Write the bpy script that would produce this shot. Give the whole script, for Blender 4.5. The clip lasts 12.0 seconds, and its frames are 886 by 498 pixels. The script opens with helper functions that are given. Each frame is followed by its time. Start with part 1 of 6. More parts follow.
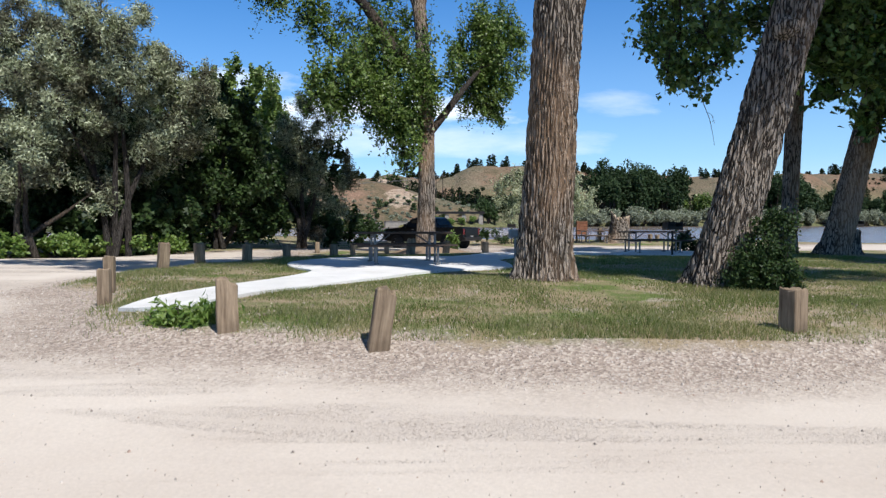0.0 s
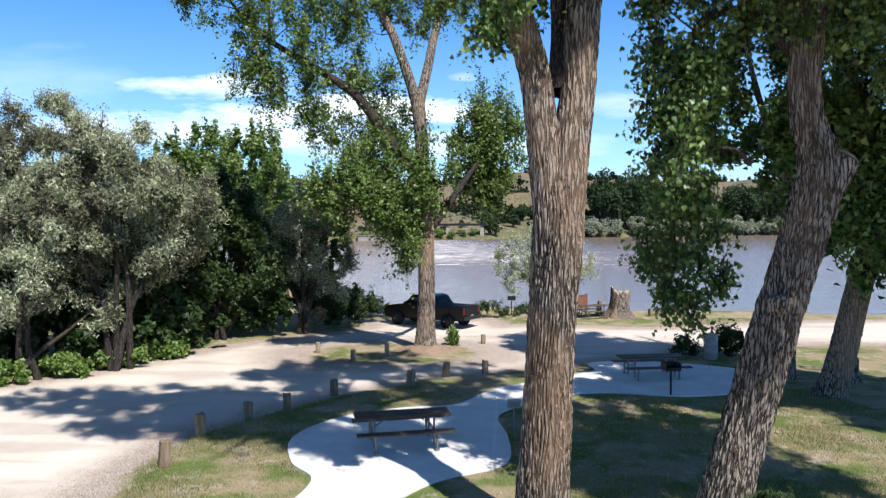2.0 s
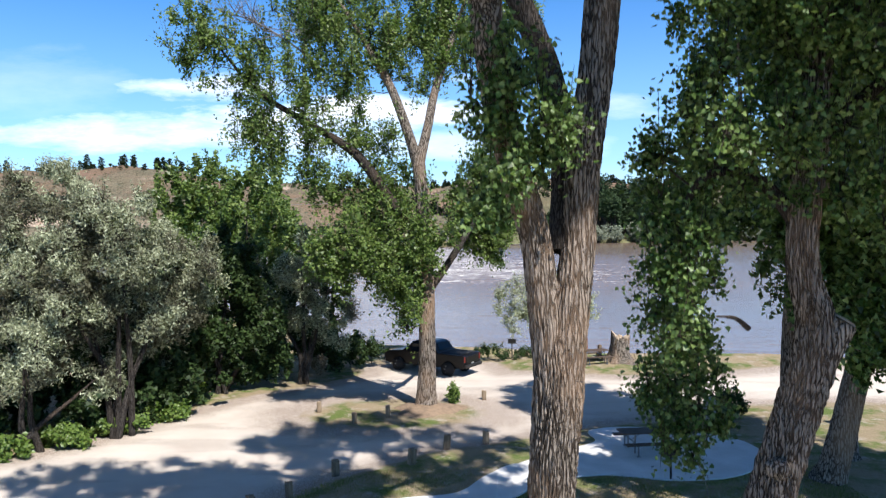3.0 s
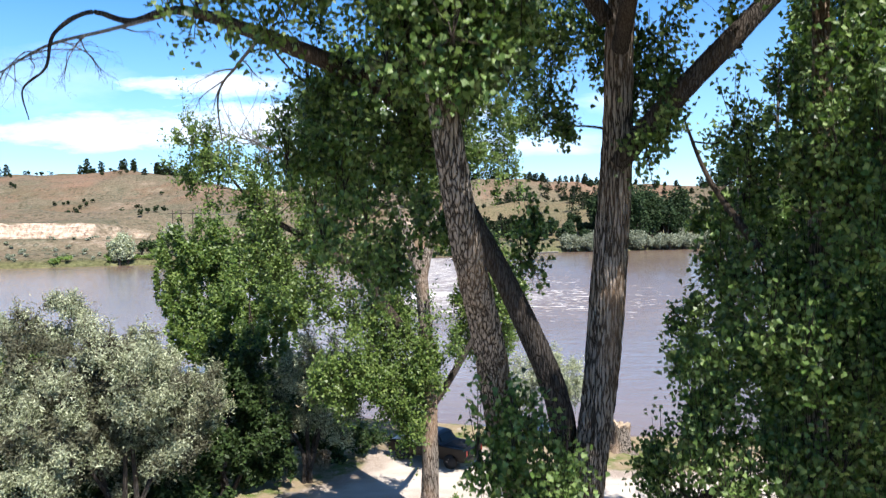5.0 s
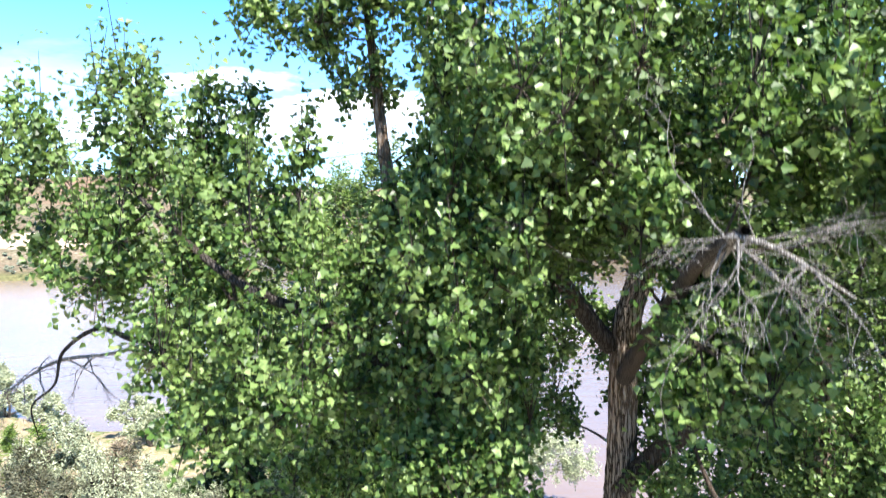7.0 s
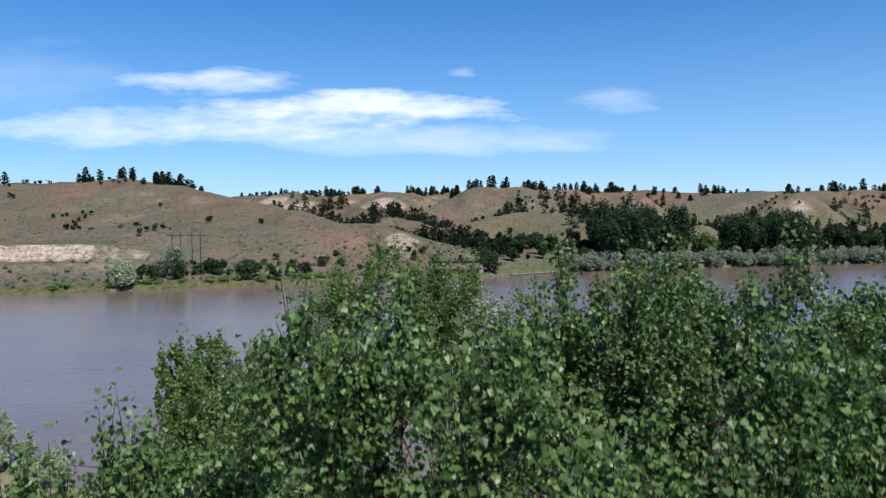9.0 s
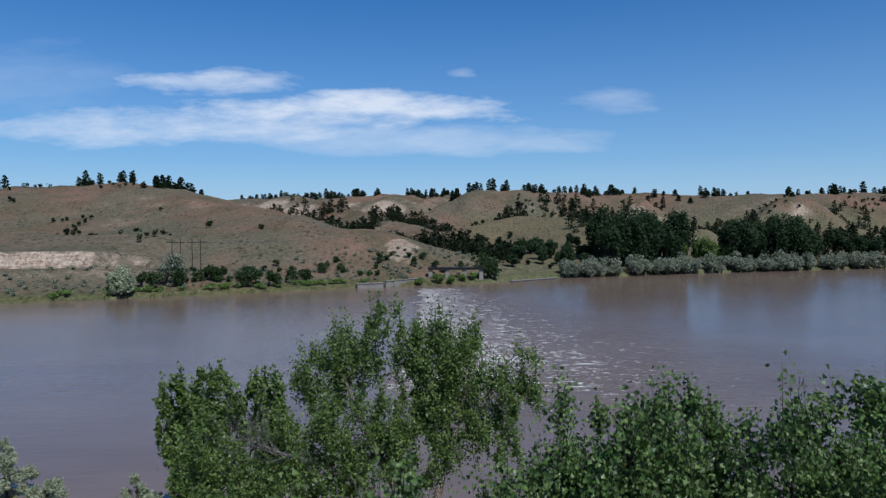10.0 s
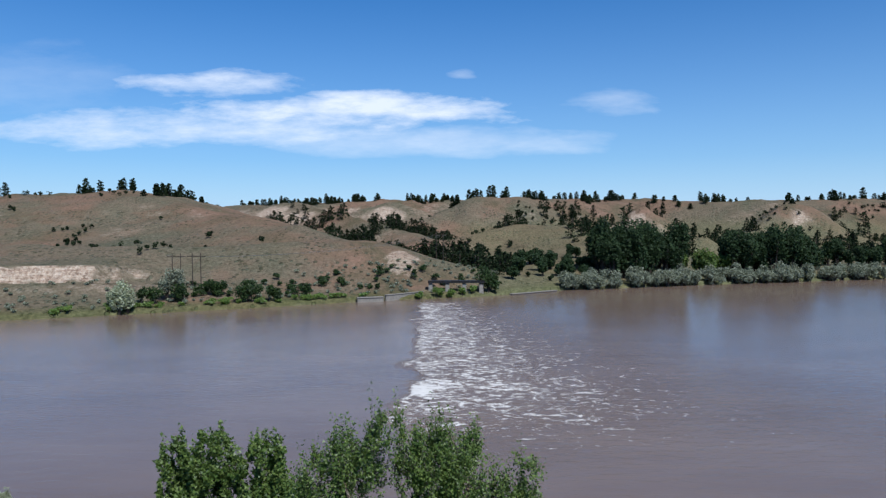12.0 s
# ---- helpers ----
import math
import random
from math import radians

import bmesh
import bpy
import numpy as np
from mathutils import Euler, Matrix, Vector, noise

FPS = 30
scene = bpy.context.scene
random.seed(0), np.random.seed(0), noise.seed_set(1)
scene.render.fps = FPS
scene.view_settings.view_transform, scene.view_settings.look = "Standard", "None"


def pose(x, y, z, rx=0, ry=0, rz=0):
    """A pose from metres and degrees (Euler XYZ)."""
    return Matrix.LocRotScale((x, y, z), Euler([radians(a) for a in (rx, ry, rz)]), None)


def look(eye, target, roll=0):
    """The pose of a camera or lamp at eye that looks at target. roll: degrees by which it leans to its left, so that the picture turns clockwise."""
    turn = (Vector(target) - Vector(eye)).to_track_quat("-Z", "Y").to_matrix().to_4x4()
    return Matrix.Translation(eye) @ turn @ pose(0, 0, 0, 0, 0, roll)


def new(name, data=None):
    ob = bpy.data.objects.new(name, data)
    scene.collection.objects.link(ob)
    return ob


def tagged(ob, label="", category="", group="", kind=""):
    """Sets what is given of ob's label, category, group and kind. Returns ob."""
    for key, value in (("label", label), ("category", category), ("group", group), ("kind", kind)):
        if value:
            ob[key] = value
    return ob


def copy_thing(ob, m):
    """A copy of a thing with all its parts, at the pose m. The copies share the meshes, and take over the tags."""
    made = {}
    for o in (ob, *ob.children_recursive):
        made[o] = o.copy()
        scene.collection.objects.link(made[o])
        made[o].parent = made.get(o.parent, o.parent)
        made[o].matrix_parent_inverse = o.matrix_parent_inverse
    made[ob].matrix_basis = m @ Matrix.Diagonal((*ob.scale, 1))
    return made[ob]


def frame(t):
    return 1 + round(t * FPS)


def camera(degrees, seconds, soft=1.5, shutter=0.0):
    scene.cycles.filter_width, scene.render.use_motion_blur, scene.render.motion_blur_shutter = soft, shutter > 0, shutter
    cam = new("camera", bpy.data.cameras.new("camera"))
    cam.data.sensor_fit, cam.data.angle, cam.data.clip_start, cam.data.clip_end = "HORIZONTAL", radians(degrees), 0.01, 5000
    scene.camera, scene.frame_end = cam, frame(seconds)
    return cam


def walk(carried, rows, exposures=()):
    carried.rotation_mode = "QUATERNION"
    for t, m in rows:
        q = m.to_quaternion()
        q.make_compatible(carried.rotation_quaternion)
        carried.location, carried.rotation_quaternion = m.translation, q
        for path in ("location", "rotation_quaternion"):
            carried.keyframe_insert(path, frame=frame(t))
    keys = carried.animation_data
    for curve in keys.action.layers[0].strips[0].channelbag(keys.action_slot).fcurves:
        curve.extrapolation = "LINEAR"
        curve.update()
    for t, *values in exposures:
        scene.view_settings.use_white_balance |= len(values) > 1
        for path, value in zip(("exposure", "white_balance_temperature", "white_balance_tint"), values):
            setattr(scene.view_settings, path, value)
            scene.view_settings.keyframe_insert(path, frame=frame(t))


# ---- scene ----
cam = camera(62.0, 12.0, 1.3, 0.3)
PATH = [
    (0.0, 0.000, 0.000, 1.350, 87.900, 0.000, 0.000),
    (0.5, 0.021, 0.022, 1.959, 87.900, 0.100, 0.000),
    (1.0, 0.042, 0.026, 3.198, 87.900, 0.200, 0.000),
    (1.5, 0.084, 0.034, 4.564, 88.000, 0.200, 0.100),
    (2.0, 0.084, 0.020, 5.909, 88.100, 0.300, 0.100),
    (2.5, 0.084, 0.007, 7.276, 88.200, 0.400, 0.100),
    (4.5, 0.021, -0.077, 12.995, 88.100, 0.400, 0.100),
    (5.0, 0.000, -0.107, 14.467, 88.000, 0.500, 0.100),
    (5.5, -0.021, -0.159, 15.919, 88.000, 0.400, 0.100),
    (6.0, -0.042, -0.148, 17.368, 88.000, 0.400, 0.000),
    (6.5, -0.063, -0.094, 18.837, 87.900, 0.400, 0.000),
    (7.0, -0.084, -0.020, 20.284, 87.800, 0.400, 0.000),
    (7.5, -0.084, 0.055, 21.753, 87.600, 0.300, 0.000),
    (9.5, -0.090, 0.000, 27.582, 87.800, 0.300, 0.000),
    (10.0, -0.090, 0.000, 29.040, 87.800, 0.300, 0.000),
    (10.5, -0.090, 0.000, 30.497, 87.800, 0.300, 0.000),
    (11.0, -0.090, 0.000, 31.954, 87.800, 0.300, 0.000),
    (11.5, -0.090, 0.000, 33.412, 87.800, 0.300, 0.000),
    (12.0, -0.090, 0.000, 34.869, 87.900, 0.300, 0.000),
]
EXPOSURES = [(0.0, 0.22, 6350, 11), (1.5, 0.57, 6400, 12), (2.5, 0.62, 6400, 12), (4.5, 0.75, 6450, 13), (5.5, 1.15, 6600, 12), (6.0, 1.38, 6600, 12), (6.5, 1.7, 6500, 12), (7.0, 1.85, 6450, 12), (7.5, 1.72, 6400, 12), (8.5, 0.4, 6100, 10), (9.5, -0.25, 5900, 10), (10.5, -0.7, 5700, 10), (11.0, -0.63, 5700, 10), (12.0, -0.23, 5850, 10)]
walk(cam, [(t, pose(x, y, z, rx, ry, rz)) for t, x, y, z, rx, ry, rz in PATH], EXPOSURES)

# ---- world, sun and exposure ----
SUN = Vector((0.50, -0.866, 0.0)).normalized()
SUN_UP = radians(53)
world = bpy.data.worlds.new("world")
scene.world = world
world.use_nodes = True
wt = world.node_tree
wt.nodes.clear()


def wn(kind, **kw):
    n = wt.nodes.new(kind)
    for k, v in kw.items():
        n.inputs[k].default_value = v
    return n


def wmath(op, a, b=None, clamp=False):
    n = wt.nodes.new("ShaderNodeMath")
    n.operation, n.use_clamp = op, clamp
    for i, v in enumerate((a, b)):
        if v is None:
            continue
        if isinstance(v, (int, float)):
            n.inputs[i].default_value = v
        else:
            wt.links.new(v, n.inputs[i])
    return n.outputs[0]


sky = wt.nodes.new("ShaderNodeTexSky")
sky.sky_type = "NISHITA"
sky.sun_disc = False
sky.sun_elevation = SUN_UP
sky.sun_rotation = math.atan2(SUN.x, SUN.y)
sky.air_density, sky.dust_density, sky.ozone_density = 1.0, 0.3, 5.0
coord = wt.nodes.new("ShaderNodeTexCoord")
sep = wt.nodes.new("ShaderNodeSeparateXYZ")
wt.links.new(coord.outputs["Generated"], sep.inputs[0])
ahead = wmath("MAXIMUM", sep.outputs[1], 0.05)
su = wmath("DIVIDE", sep.outputs[0], ahead)
sv = wmath("DIVIDE", sep.outputs[2], ahead)
front = wmath("GREATER_THAN", sep.outputs[1], 0.1)
comb = wt.nodes.new("ShaderNodeCombineXYZ")
wt.links.new(su, comb.inputs[0])
wt.links.new(wmath("MULTIPLY", sv, 3.6), comb.inputs[1])
cn = wt.nodes.new("ShaderNodeTexNoise")
cn.inputs["Scale"].default_value, cn.inputs["Detail"].default_value, cn.inputs["Roughness"].default_value = 9.0, 10, 0.62
wt.links.new(comb.outputs[0], cn.inputs["Vector"])
cw = wt.nodes.new("ShaderNodeTexNoise")
cw.inputs["Scale"].default_value, cw.inputs["Detail"].default_value = 4.0, 4
wt.links.new(comb.outputs[0], cw.inputs["Vector"])
warp = wt.nodes.new("ShaderNodeSeparateColor")
wt.links.new(cw.outputs["Color"], warp.inputs[0])
swu = wmath("ADD", su, wmath("MULTIPLY", wmath("SUBTRACT", warp.outputs[0], 0.5), 0.22))
swv = wmath("ADD", sv, wmath("MULTIPLY", wmath("SUBTRACT", warp.outputs[1], 0.5), 0.05))


def cloud(u0, v0, ru, rv, gain, lift):
    """A soft bank of cloud round one place of the sky, ragged by noise."""
    du = wmath("DIVIDE", wmath("SUBTRACT", swu, u0), ru)
    dv = wmath("DIVIDE", wmath("SUBTRACT", swv, v0), rv)
    r2 = wmath("ADD", wmath("MULTIPLY", du, du), wmath("MULTIPLY", dv, dv))
    env = wmath("SUBTRACT", 1.0, r2)
    env = wmath("ADD", env, wmath("MULTIPLY", wmath("SUBTRACT", cn.outputs[0], 0.5), lift))
    return wmath("MULTIPLY", wmath("MULTIPLY", env, gain, True), front)


parts_of_sky = [cloud(-0.34, 0.128, 0.34, 0.030, 0.62, 3.2), cloud(-0.13, 0.150, 0.24, 0.026, 0.95, 3.0),
                cloud(-0.31, 0.190, 0.15, 0.018, 0.5, 4.2), cloud(0.23, 0.163, 0.08, 0.018, 0.22, 4.0),
                cloud(0.03, 0.203, 0.03, 0.008, 0.2, 3.2), cloud(-0.55, 0.20, 0.16, 0.05, 0.12, 2.5),
                cloud(-0.03, 0.108, 0.27, 0.024, 0.42, 2.2)]
mask = parts_of_sky[0]
for extra in parts_of_sky[1:]:
    mask = wmath("MAXIMUM", mask, extra)
mask = wmath("MULTIPLY", mask, 0.92)
mixc = wt.nodes.new("ShaderNodeMix")
mixc.data_type = "RGBA"
wt.links.new(mask, mixc.inputs[0])
tint = wt.nodes.new("ShaderNodeMix")
tint.data_type, tint.blend_type = "RGBA", "MULTIPLY"
tint.inputs[0].default_value, tint.inputs[7].default_value = 1.0, (0.71, 1.02, 1.33, 1)
wt.links.new(sky.outputs[0], tint.inputs[6])
vivid = wn("ShaderNodeHueSaturation", Saturation=1.44)
wt.links.new(tint.outputs[2], vivid.inputs["Color"])
haze = wmath("MULTIPLY", wmath("POWER", wmath("SUBTRACT", 1.0, wmath("ABSOLUTE", sep.outputs[2]), True), 6.0), 0.84)
mixh = wt.nodes.new("ShaderNodeMix")
mixh.data_type = "RGBA"
wt.links.new(haze, mixh.inputs[0])
wt.links.new(vivid.outputs[0], mixh.inputs[6])
mixh.inputs[7].default_value = (8.0, 10.3, 12.4, 1)
veil = wt.nodes.new("ShaderNodeMix")
veil.data_type = "RGBA"
high = wt.nodes.new("ShaderNodeMapRange")
high.interpolation_type = "SMOOTHSTEP"
high.inputs[1].default_value, high.inputs[2].default_value, high.inputs[4].default_value = 0.33, 0.75, 0.8
wt.links.new(sep.outputs[2], high.inputs[0])
wt.links.new(high.outputs[0], veil.inputs[0])
wt.links.new(mixh.outputs[2], veil.inputs[6])
# the deep blue overhead
veil.inputs[7].default_value = (0.85, 1.1, 1.75, 1)
wt.links.new(veil.outputs[2], mixc.inputs[6])
mixc.inputs[7].default_value = (12.4, 12.8, 13.4, 1)
bg = wn("ShaderNodeBackground", Strength=0.088)
wt.links.new(mixc.outputs[2], bg.inputs[0])
wout = wt.nodes.new("ShaderNodeOutputWorld")
wt.links.new(bg.outputs[0], wout.inputs[0])

sun_data = bpy.data.lights.new("sun", "SUN")
sun_data.energy, sun_data.angle, sun_data.color = 5.0, radians(0.55), (1.0, 0.97, 0.91)
sun = new("sun", sun_data)
sun.matrix_world = look((60 * SUN.x, 60 * SUN.y, 60 * math.tan(SUN_UP)), (0, 0, 0))


# ---- materials ----
class Mat:
    """A small builder for procedural node materials."""

    def __init__(self, name, rough=0.8, spec=0.3, metal=0.0):
        self.m = bpy.data.materials.new(name)
        self.m.use_nodes = True
        self.t = self.m.node_tree
        self.bsdf = self.t.nodes["Principled BSDF"]
        self.out = self.t.nodes["Material Output"]
        self.bsdf.inputs["Roughness"].default_value = rough
        self.bsdf.inputs["Specular IOR Level"].default_value = spec
        self.bsdf.inputs["Metallic"].default_value = metal
        self.geo = self.t.nodes.new("ShaderNodeNewGeometry")
        self.pos = self.geo.outputs["Position"]

    def put(self, value, socket):
        if isinstance(value, (int, float)):
            socket.default_value = value
        elif isinstance(value, tuple):
            socket.default_value = (*value, 1) if len(value) == 3 and socket.type == "RGBA" else value
        else:
            self.t.links.new(value, socket)

    def math(self, op, a, b=0.0, clamp=False):
        n = self.t.nodes.new("ShaderNodeMath")
        n.operation, n.use_clamp = op, clamp
        self.put(a, n.inputs[0]), self.put(b, n.inputs[1])
        return n.outputs[0]

    def scaled(self, sx, sy, sz, source=None):
        n = self.t.nodes.new("ShaderNodeMapping")
        n.inputs["Scale"].default_value = (sx, sy, sz)
        self.t.links.new(source or self.pos, n.inputs["Vector"])
        return n.outputs[0]

    def noise(self, scale, detail=4, rough=0.55, vec=None, dist=0.0):
        n = self.t.nodes.new("ShaderNodeTexNoise")
        n.inputs["Scale"].default_value, n.inputs["Detail"].default_value = scale, detail
        n.inputs["Roughness"].default_value, n.inputs["Distortion"].default_value = rough, dist
        self.t.links.new(vec or self.pos, n.inputs["Vector"])
        return n.outputs[0]

    def voronoi(self, scale, vec=None, out="Distance"):
        n = self.t.nodes.new("ShaderNodeTexVoronoi")
        n.inputs["Scale"].default_value = scale
        self.t.links.new(vec or self.pos, n.inputs["Vector"])
        return n.outputs[out]

    def ramp(self, fac, *stops):
        n = self.t.nodes.new("ShaderNodeValToRGB")
        e = n.color_ramp.elements
        while len(e) < len(stops):
            e.new(0.5)
        for el, (p, c) in zip(e, stops):
            el.position = p
            el.color = (*c, 1) if isinstance(c, tuple) else (c, c, c, 1)
        self.t.links.new(fac, n.inputs[0])
        return n.outputs[0]

    def step(self, value, lo, hi):
        n = self.t.nodes.new("ShaderNodeMapRange")
        n.interpolation_type = "SMOOTHSTEP"
        self.put(value, n.inputs[0])
        n.inputs[1].default_value, n.inputs[2].default_value = lo, hi
        return n.outputs[0]

    def mix(self, fac, a, b, mode="MIX"):
        n = self.t.nodes.new("ShaderNodeMix")
        n.data_type, n.blend_type = "RGBA", mode
        self.put(fac, n.inputs[0]), self.put(a, n.inputs[6]), self.put(b, n.inputs[7])
        return n.outputs[2]

    def attr(self, name):
        n = self.t.nodes.new("ShaderNodeAttribute")
        n.attribute_name = name
        return n.outputs["Fac"]

    def xyz(self, source=None):
        n = self.t.nodes.new("ShaderNodeSeparateXYZ")
        self.t.links.new(source or self.pos, n.inputs[0])
        return n.outputs

    def random(self):
        return self.t.nodes.new("ShaderNodeObjectInfo").outputs["Random"]

    def island(self):
        return self.geo.outputs["Random Per Island"]

    def color(self, c):
        self.put(c, self.bsdf.inputs["Base Color"])

    def rough(self, r):
        self.put(r, self.bsdf.inputs["Roughness"])

    def bump(self, height, strength=0.5, distance=0.02):
        n = self.t.nodes.new("ShaderNodeBump")
        n.inputs["Strength"].default_value, n.inputs["Distance"].default_value = strength, distance
        self.t.links.new(height, n.inputs["Height"])
        self.t.links.new(n.outputs[0], self.bsdf.inputs["Normal"])


def leaf_material(name, dark, light, pale, glow=0.35, rough=0.42, spec=0.4, twiggy=None):
    m = Mat(name, rough, spec)
    big = m.noise(0.9, 3)
    c = m.ramp(m.island(), (0.0, dark), (0.55, light), (1.0, pale))
    c = m.mix(m.step(big, 0.35, 0.7), c, m.mix(0.35, c, pale))
    if twiggy:
        c = m.mix(m.step(m.noise(0.42, 4, 0.6), 0.42, 0.50), m.mix(0.75, c, twiggy), c)
    m.color(c)
    tr = m.t.nodes.new("ShaderNodeBsdfTranslucent")
    m.put(m.mix(1.0, c, (1.12, 1.28, 0.68), "MULTIPLY"), tr.inputs["Color"])
    mx = m.t.nodes.new("ShaderNodeMixShader")
    mx.inputs[0].default_value = glow
    m.t.links.new(m.bsdf.outputs[0], mx.inputs[1]), m.t.links.new(tr.outputs[0], mx.inputs[2])
    m.t.links.new(mx.outputs[0], m.out.inputs[0])
    return m.m


def bark_material(name, deep, grey, warm, wide=1.0):
    m = Mat(name, 0.93, 0.12)
    bend = m.t.nodes.new("ShaderNodeVectorMath")
    bend.operation = "MULTIPLY_ADD"
    wobble = m.t.nodes.new("ShaderNodeTexNoise")
    wobble.inputs["Scale"].default_value, wobble.inputs["Detail"].default_value = 5.0 / wide, 4
    m.t.links.new(m.scaled(1, 1, 0.5), wobble.inputs["Vector"])
    m.t.links.new(wobble.outputs["Color"], bend.inputs[0])
    bend.inputs[1].default_value = (1.5, 1.5, 0.5)
    m.t.links.new(m.scaled(14 / wide, 14 / wide, 1.1 / wide), bend.inputs[2])
    cracks = m.t.nodes.new("ShaderNodeTexVoronoi")
    cracks.feature = "DISTANCE_TO_EDGE"
    cracks.inputs["Scale"].default_value = 1.0
    m.t.links.new(bend.outputs[0], cracks.inputs["Vector"])
    flakes = m.t.nodes.new("ShaderNodeTexVoronoi")
    flakes.feature = "DISTANCE_TO_EDGE"
    flakes.inputs["Scale"].default_value = 1.0
    fine = m.t.nodes.new("ShaderNodeVectorMath")
    fine.operation = "MULTIPLY"
    fine.inputs[1].default_value = (2.3, 2.3, 5.5)
    m.t.links.new(bend.outputs[0], fine.inputs[0]), m.t.links.new(fine.outputs[0], flakes.inputs["Vector"])
    chip = m.step(flakes.outputs["Distance"], 0.0, 0.12)
    plate = m.math("MULTIPLY", m.step(cracks.outputs["Distance"], 0.02, 0.20), m.math("ADD", 0.72, m.math("MULTIPLY", chip, 0.28)))
    n = m.math("ADD", m.math("MULTIPLY", plate, 0.62), m.math("MULTIPLY", m.noise(9 / wide, 5, 0.65, m.scaled(1, 1, 0.3)), 0.42))
    f = m.noise(22, 5, 0.65, m.scaled(1, 1, 0.35))
    patch = m.noise(0.7, 3, 0.5, m.scaled(1, 1, 0.6))
    c = m.ramp(n, (0.26, tuple(g * 0.75 for g in deep)), (0.42, tuple(g * 0.62 for g in grey)), (0.62, grey), (0.90, tuple(g * 1.3 for g in grey)))
    c = m.mix(m.step(patch, 0.42, 0.68), c, m.mix(0.5, c, warm))
    c = m.mix(0.45, c, m.ramp(f, (0.3, 0.35), (0.7, 1.0)), "MULTIPLY")
    m.color(c)
    m.bump(m.math("ADD", n, m.math("MULTIPLY", f, 0.25)), 1.0, 0.06 * wide)
    return m.m


def wood_material(name, a, b, rough=0.85, along=(3, 3, 30)):
    m = Mat(name, rough, 0.2)
    tc = m.t.nodes.new("ShaderNodeTexCoord").outputs["Object"]
    n = m.noise(1.5, 5, 0.6, m.scaled(*along, tc), 0.4)
    s = m.noise(3.0, 4, 0.6, tc)
    c = m.ramp(n, (0.3, a), (0.68, b))
    c = m.mix(m.step(s, 0.4, 0.75), c, m.mix(0.5, c, tuple(x * 0.55 for x in a)))
    c = m.mix(0.5, c, m.ramp(m.random(), (0.0, 0.6), (1.0, 1.15)), "MULTIPLY")
    m.color(c)
    m.bump(n, 0.6, 0.012)
    return m.m


def plain_material(name, c, rough=0.5, spec=0.5, metal=0.0, grime=0.25, scale=4.0):
    m = Mat(name, rough, spec, metal)
    n = m.noise(scale, 6, 0.6)
    m.color(m.mix(m.math("MULTIPLY", m.step(n, 0.35, 0.75), grime), c, tuple(x * 0.45 + 0.02 for x in c)))
    m.rough(m.math("ADD", rough - 0.08, m.math("MULTIPLY", n, 0.16)))
    m.bump(m.noise(scale * 12, 3), 0.12, 0.004)
    return m.m


def ground_material():
    m = Mat("park_ground", 0.95, 0.1)
    d = m.attr("turf")
    wob = m.math("ADD", m.math("MULTIPLY", m.math("SUBTRACT", m.noise(1.1, 5, 0.6), 0.5), 1.5),
                 m.math("MULTIPLY", m.math("SUBTRACT", m.noise(9, 4, 0.6), 0.5), 0.55))
    edge = m.math("ADD", d, wob)
    # packed pale gravel, finer in the wheel tracks
    grit = m.noise(38, 5, 0.7)
    cells = m.voronoi(34)
    gravel = m.ramp(m.noise(0.45, 4, 0.55), (0.3, (0.560, 0.482, 0.408)), (0.7, (0.660, 0.585, 0.502)))
    gravel = m.mix(0.30, gravel, m.ramp(grit, (0.25, 0.35), (0.75, 1.0)), "MULTIPLY")
    track = m.step(m.noise(0.42, 5, 0.62, m.scaled(0.28, 1.5, 1), 0.4), 0.50, 0.60)
    pebble = m.step(m.noise(60, 3, 0.7), 0.50, 0.62)
    loose = m.math("MAXIMUM", m.step(edge, -2.3, -0.6), m.math("MULTIPLY", m.math("MULTIPLY", track, pebble), 0.75))
    stones = m.ramp(m.voronoi(34, None, "Color"), (0.1, (0.16, 0.118, 0.094)), (0.5, (0.33, 0.262, 0.212)), (0.95, (0.56, 0.485, 0.41)))
    gravel = m.mix(m.math("MULTIPLY", loose, 0.88), gravel, stones)
    # thin, part dry lawn
    dry = m.noise(0.55, 5, 0.65)
    blades = m.noise(30, 4, 0.7)
    green = m.ramp(blades, (0.3, (0.060, 0.090, 0.022)), (0.7, (0.165, 0.205, 0.060)))
    straw = m.ramp(blades, (0.3, (0.19, 0.145, 0.085)), (0.7, (0.39, 0.310, 0.200)))
    lawn = m.mix(m.step(dry, 0.37, 0.56), green, straw)
    bare = m.step(m.noise(1.5, 6, 0.68), 0.54, 0.66)
    dirt = m.ramp(m.noise(24, 4, 0.7), (0.3, (0.24, 0.195, 0.150)), (0.7, (0.52, 0.45, 0.37)))
    lawn = m.mix(m.math("MULTIPLY", bare, 0.85), lawn, dirt)
    m.color(m.mix(m.step(edge, -0.25, 0.3), gravel, lawn))
    h = m.math("ADD", m.math("MULTIPLY", grit, 0.18), m.math("ADD", m.math("MULTIPLY", m.math("MULTIPLY", cells, loose), 0.9), m.math("MULTIPLY", blades, m.step(edge, -0.6, 0.3))))
    m.bump(h, 0.65, 0.03)
    return m.m


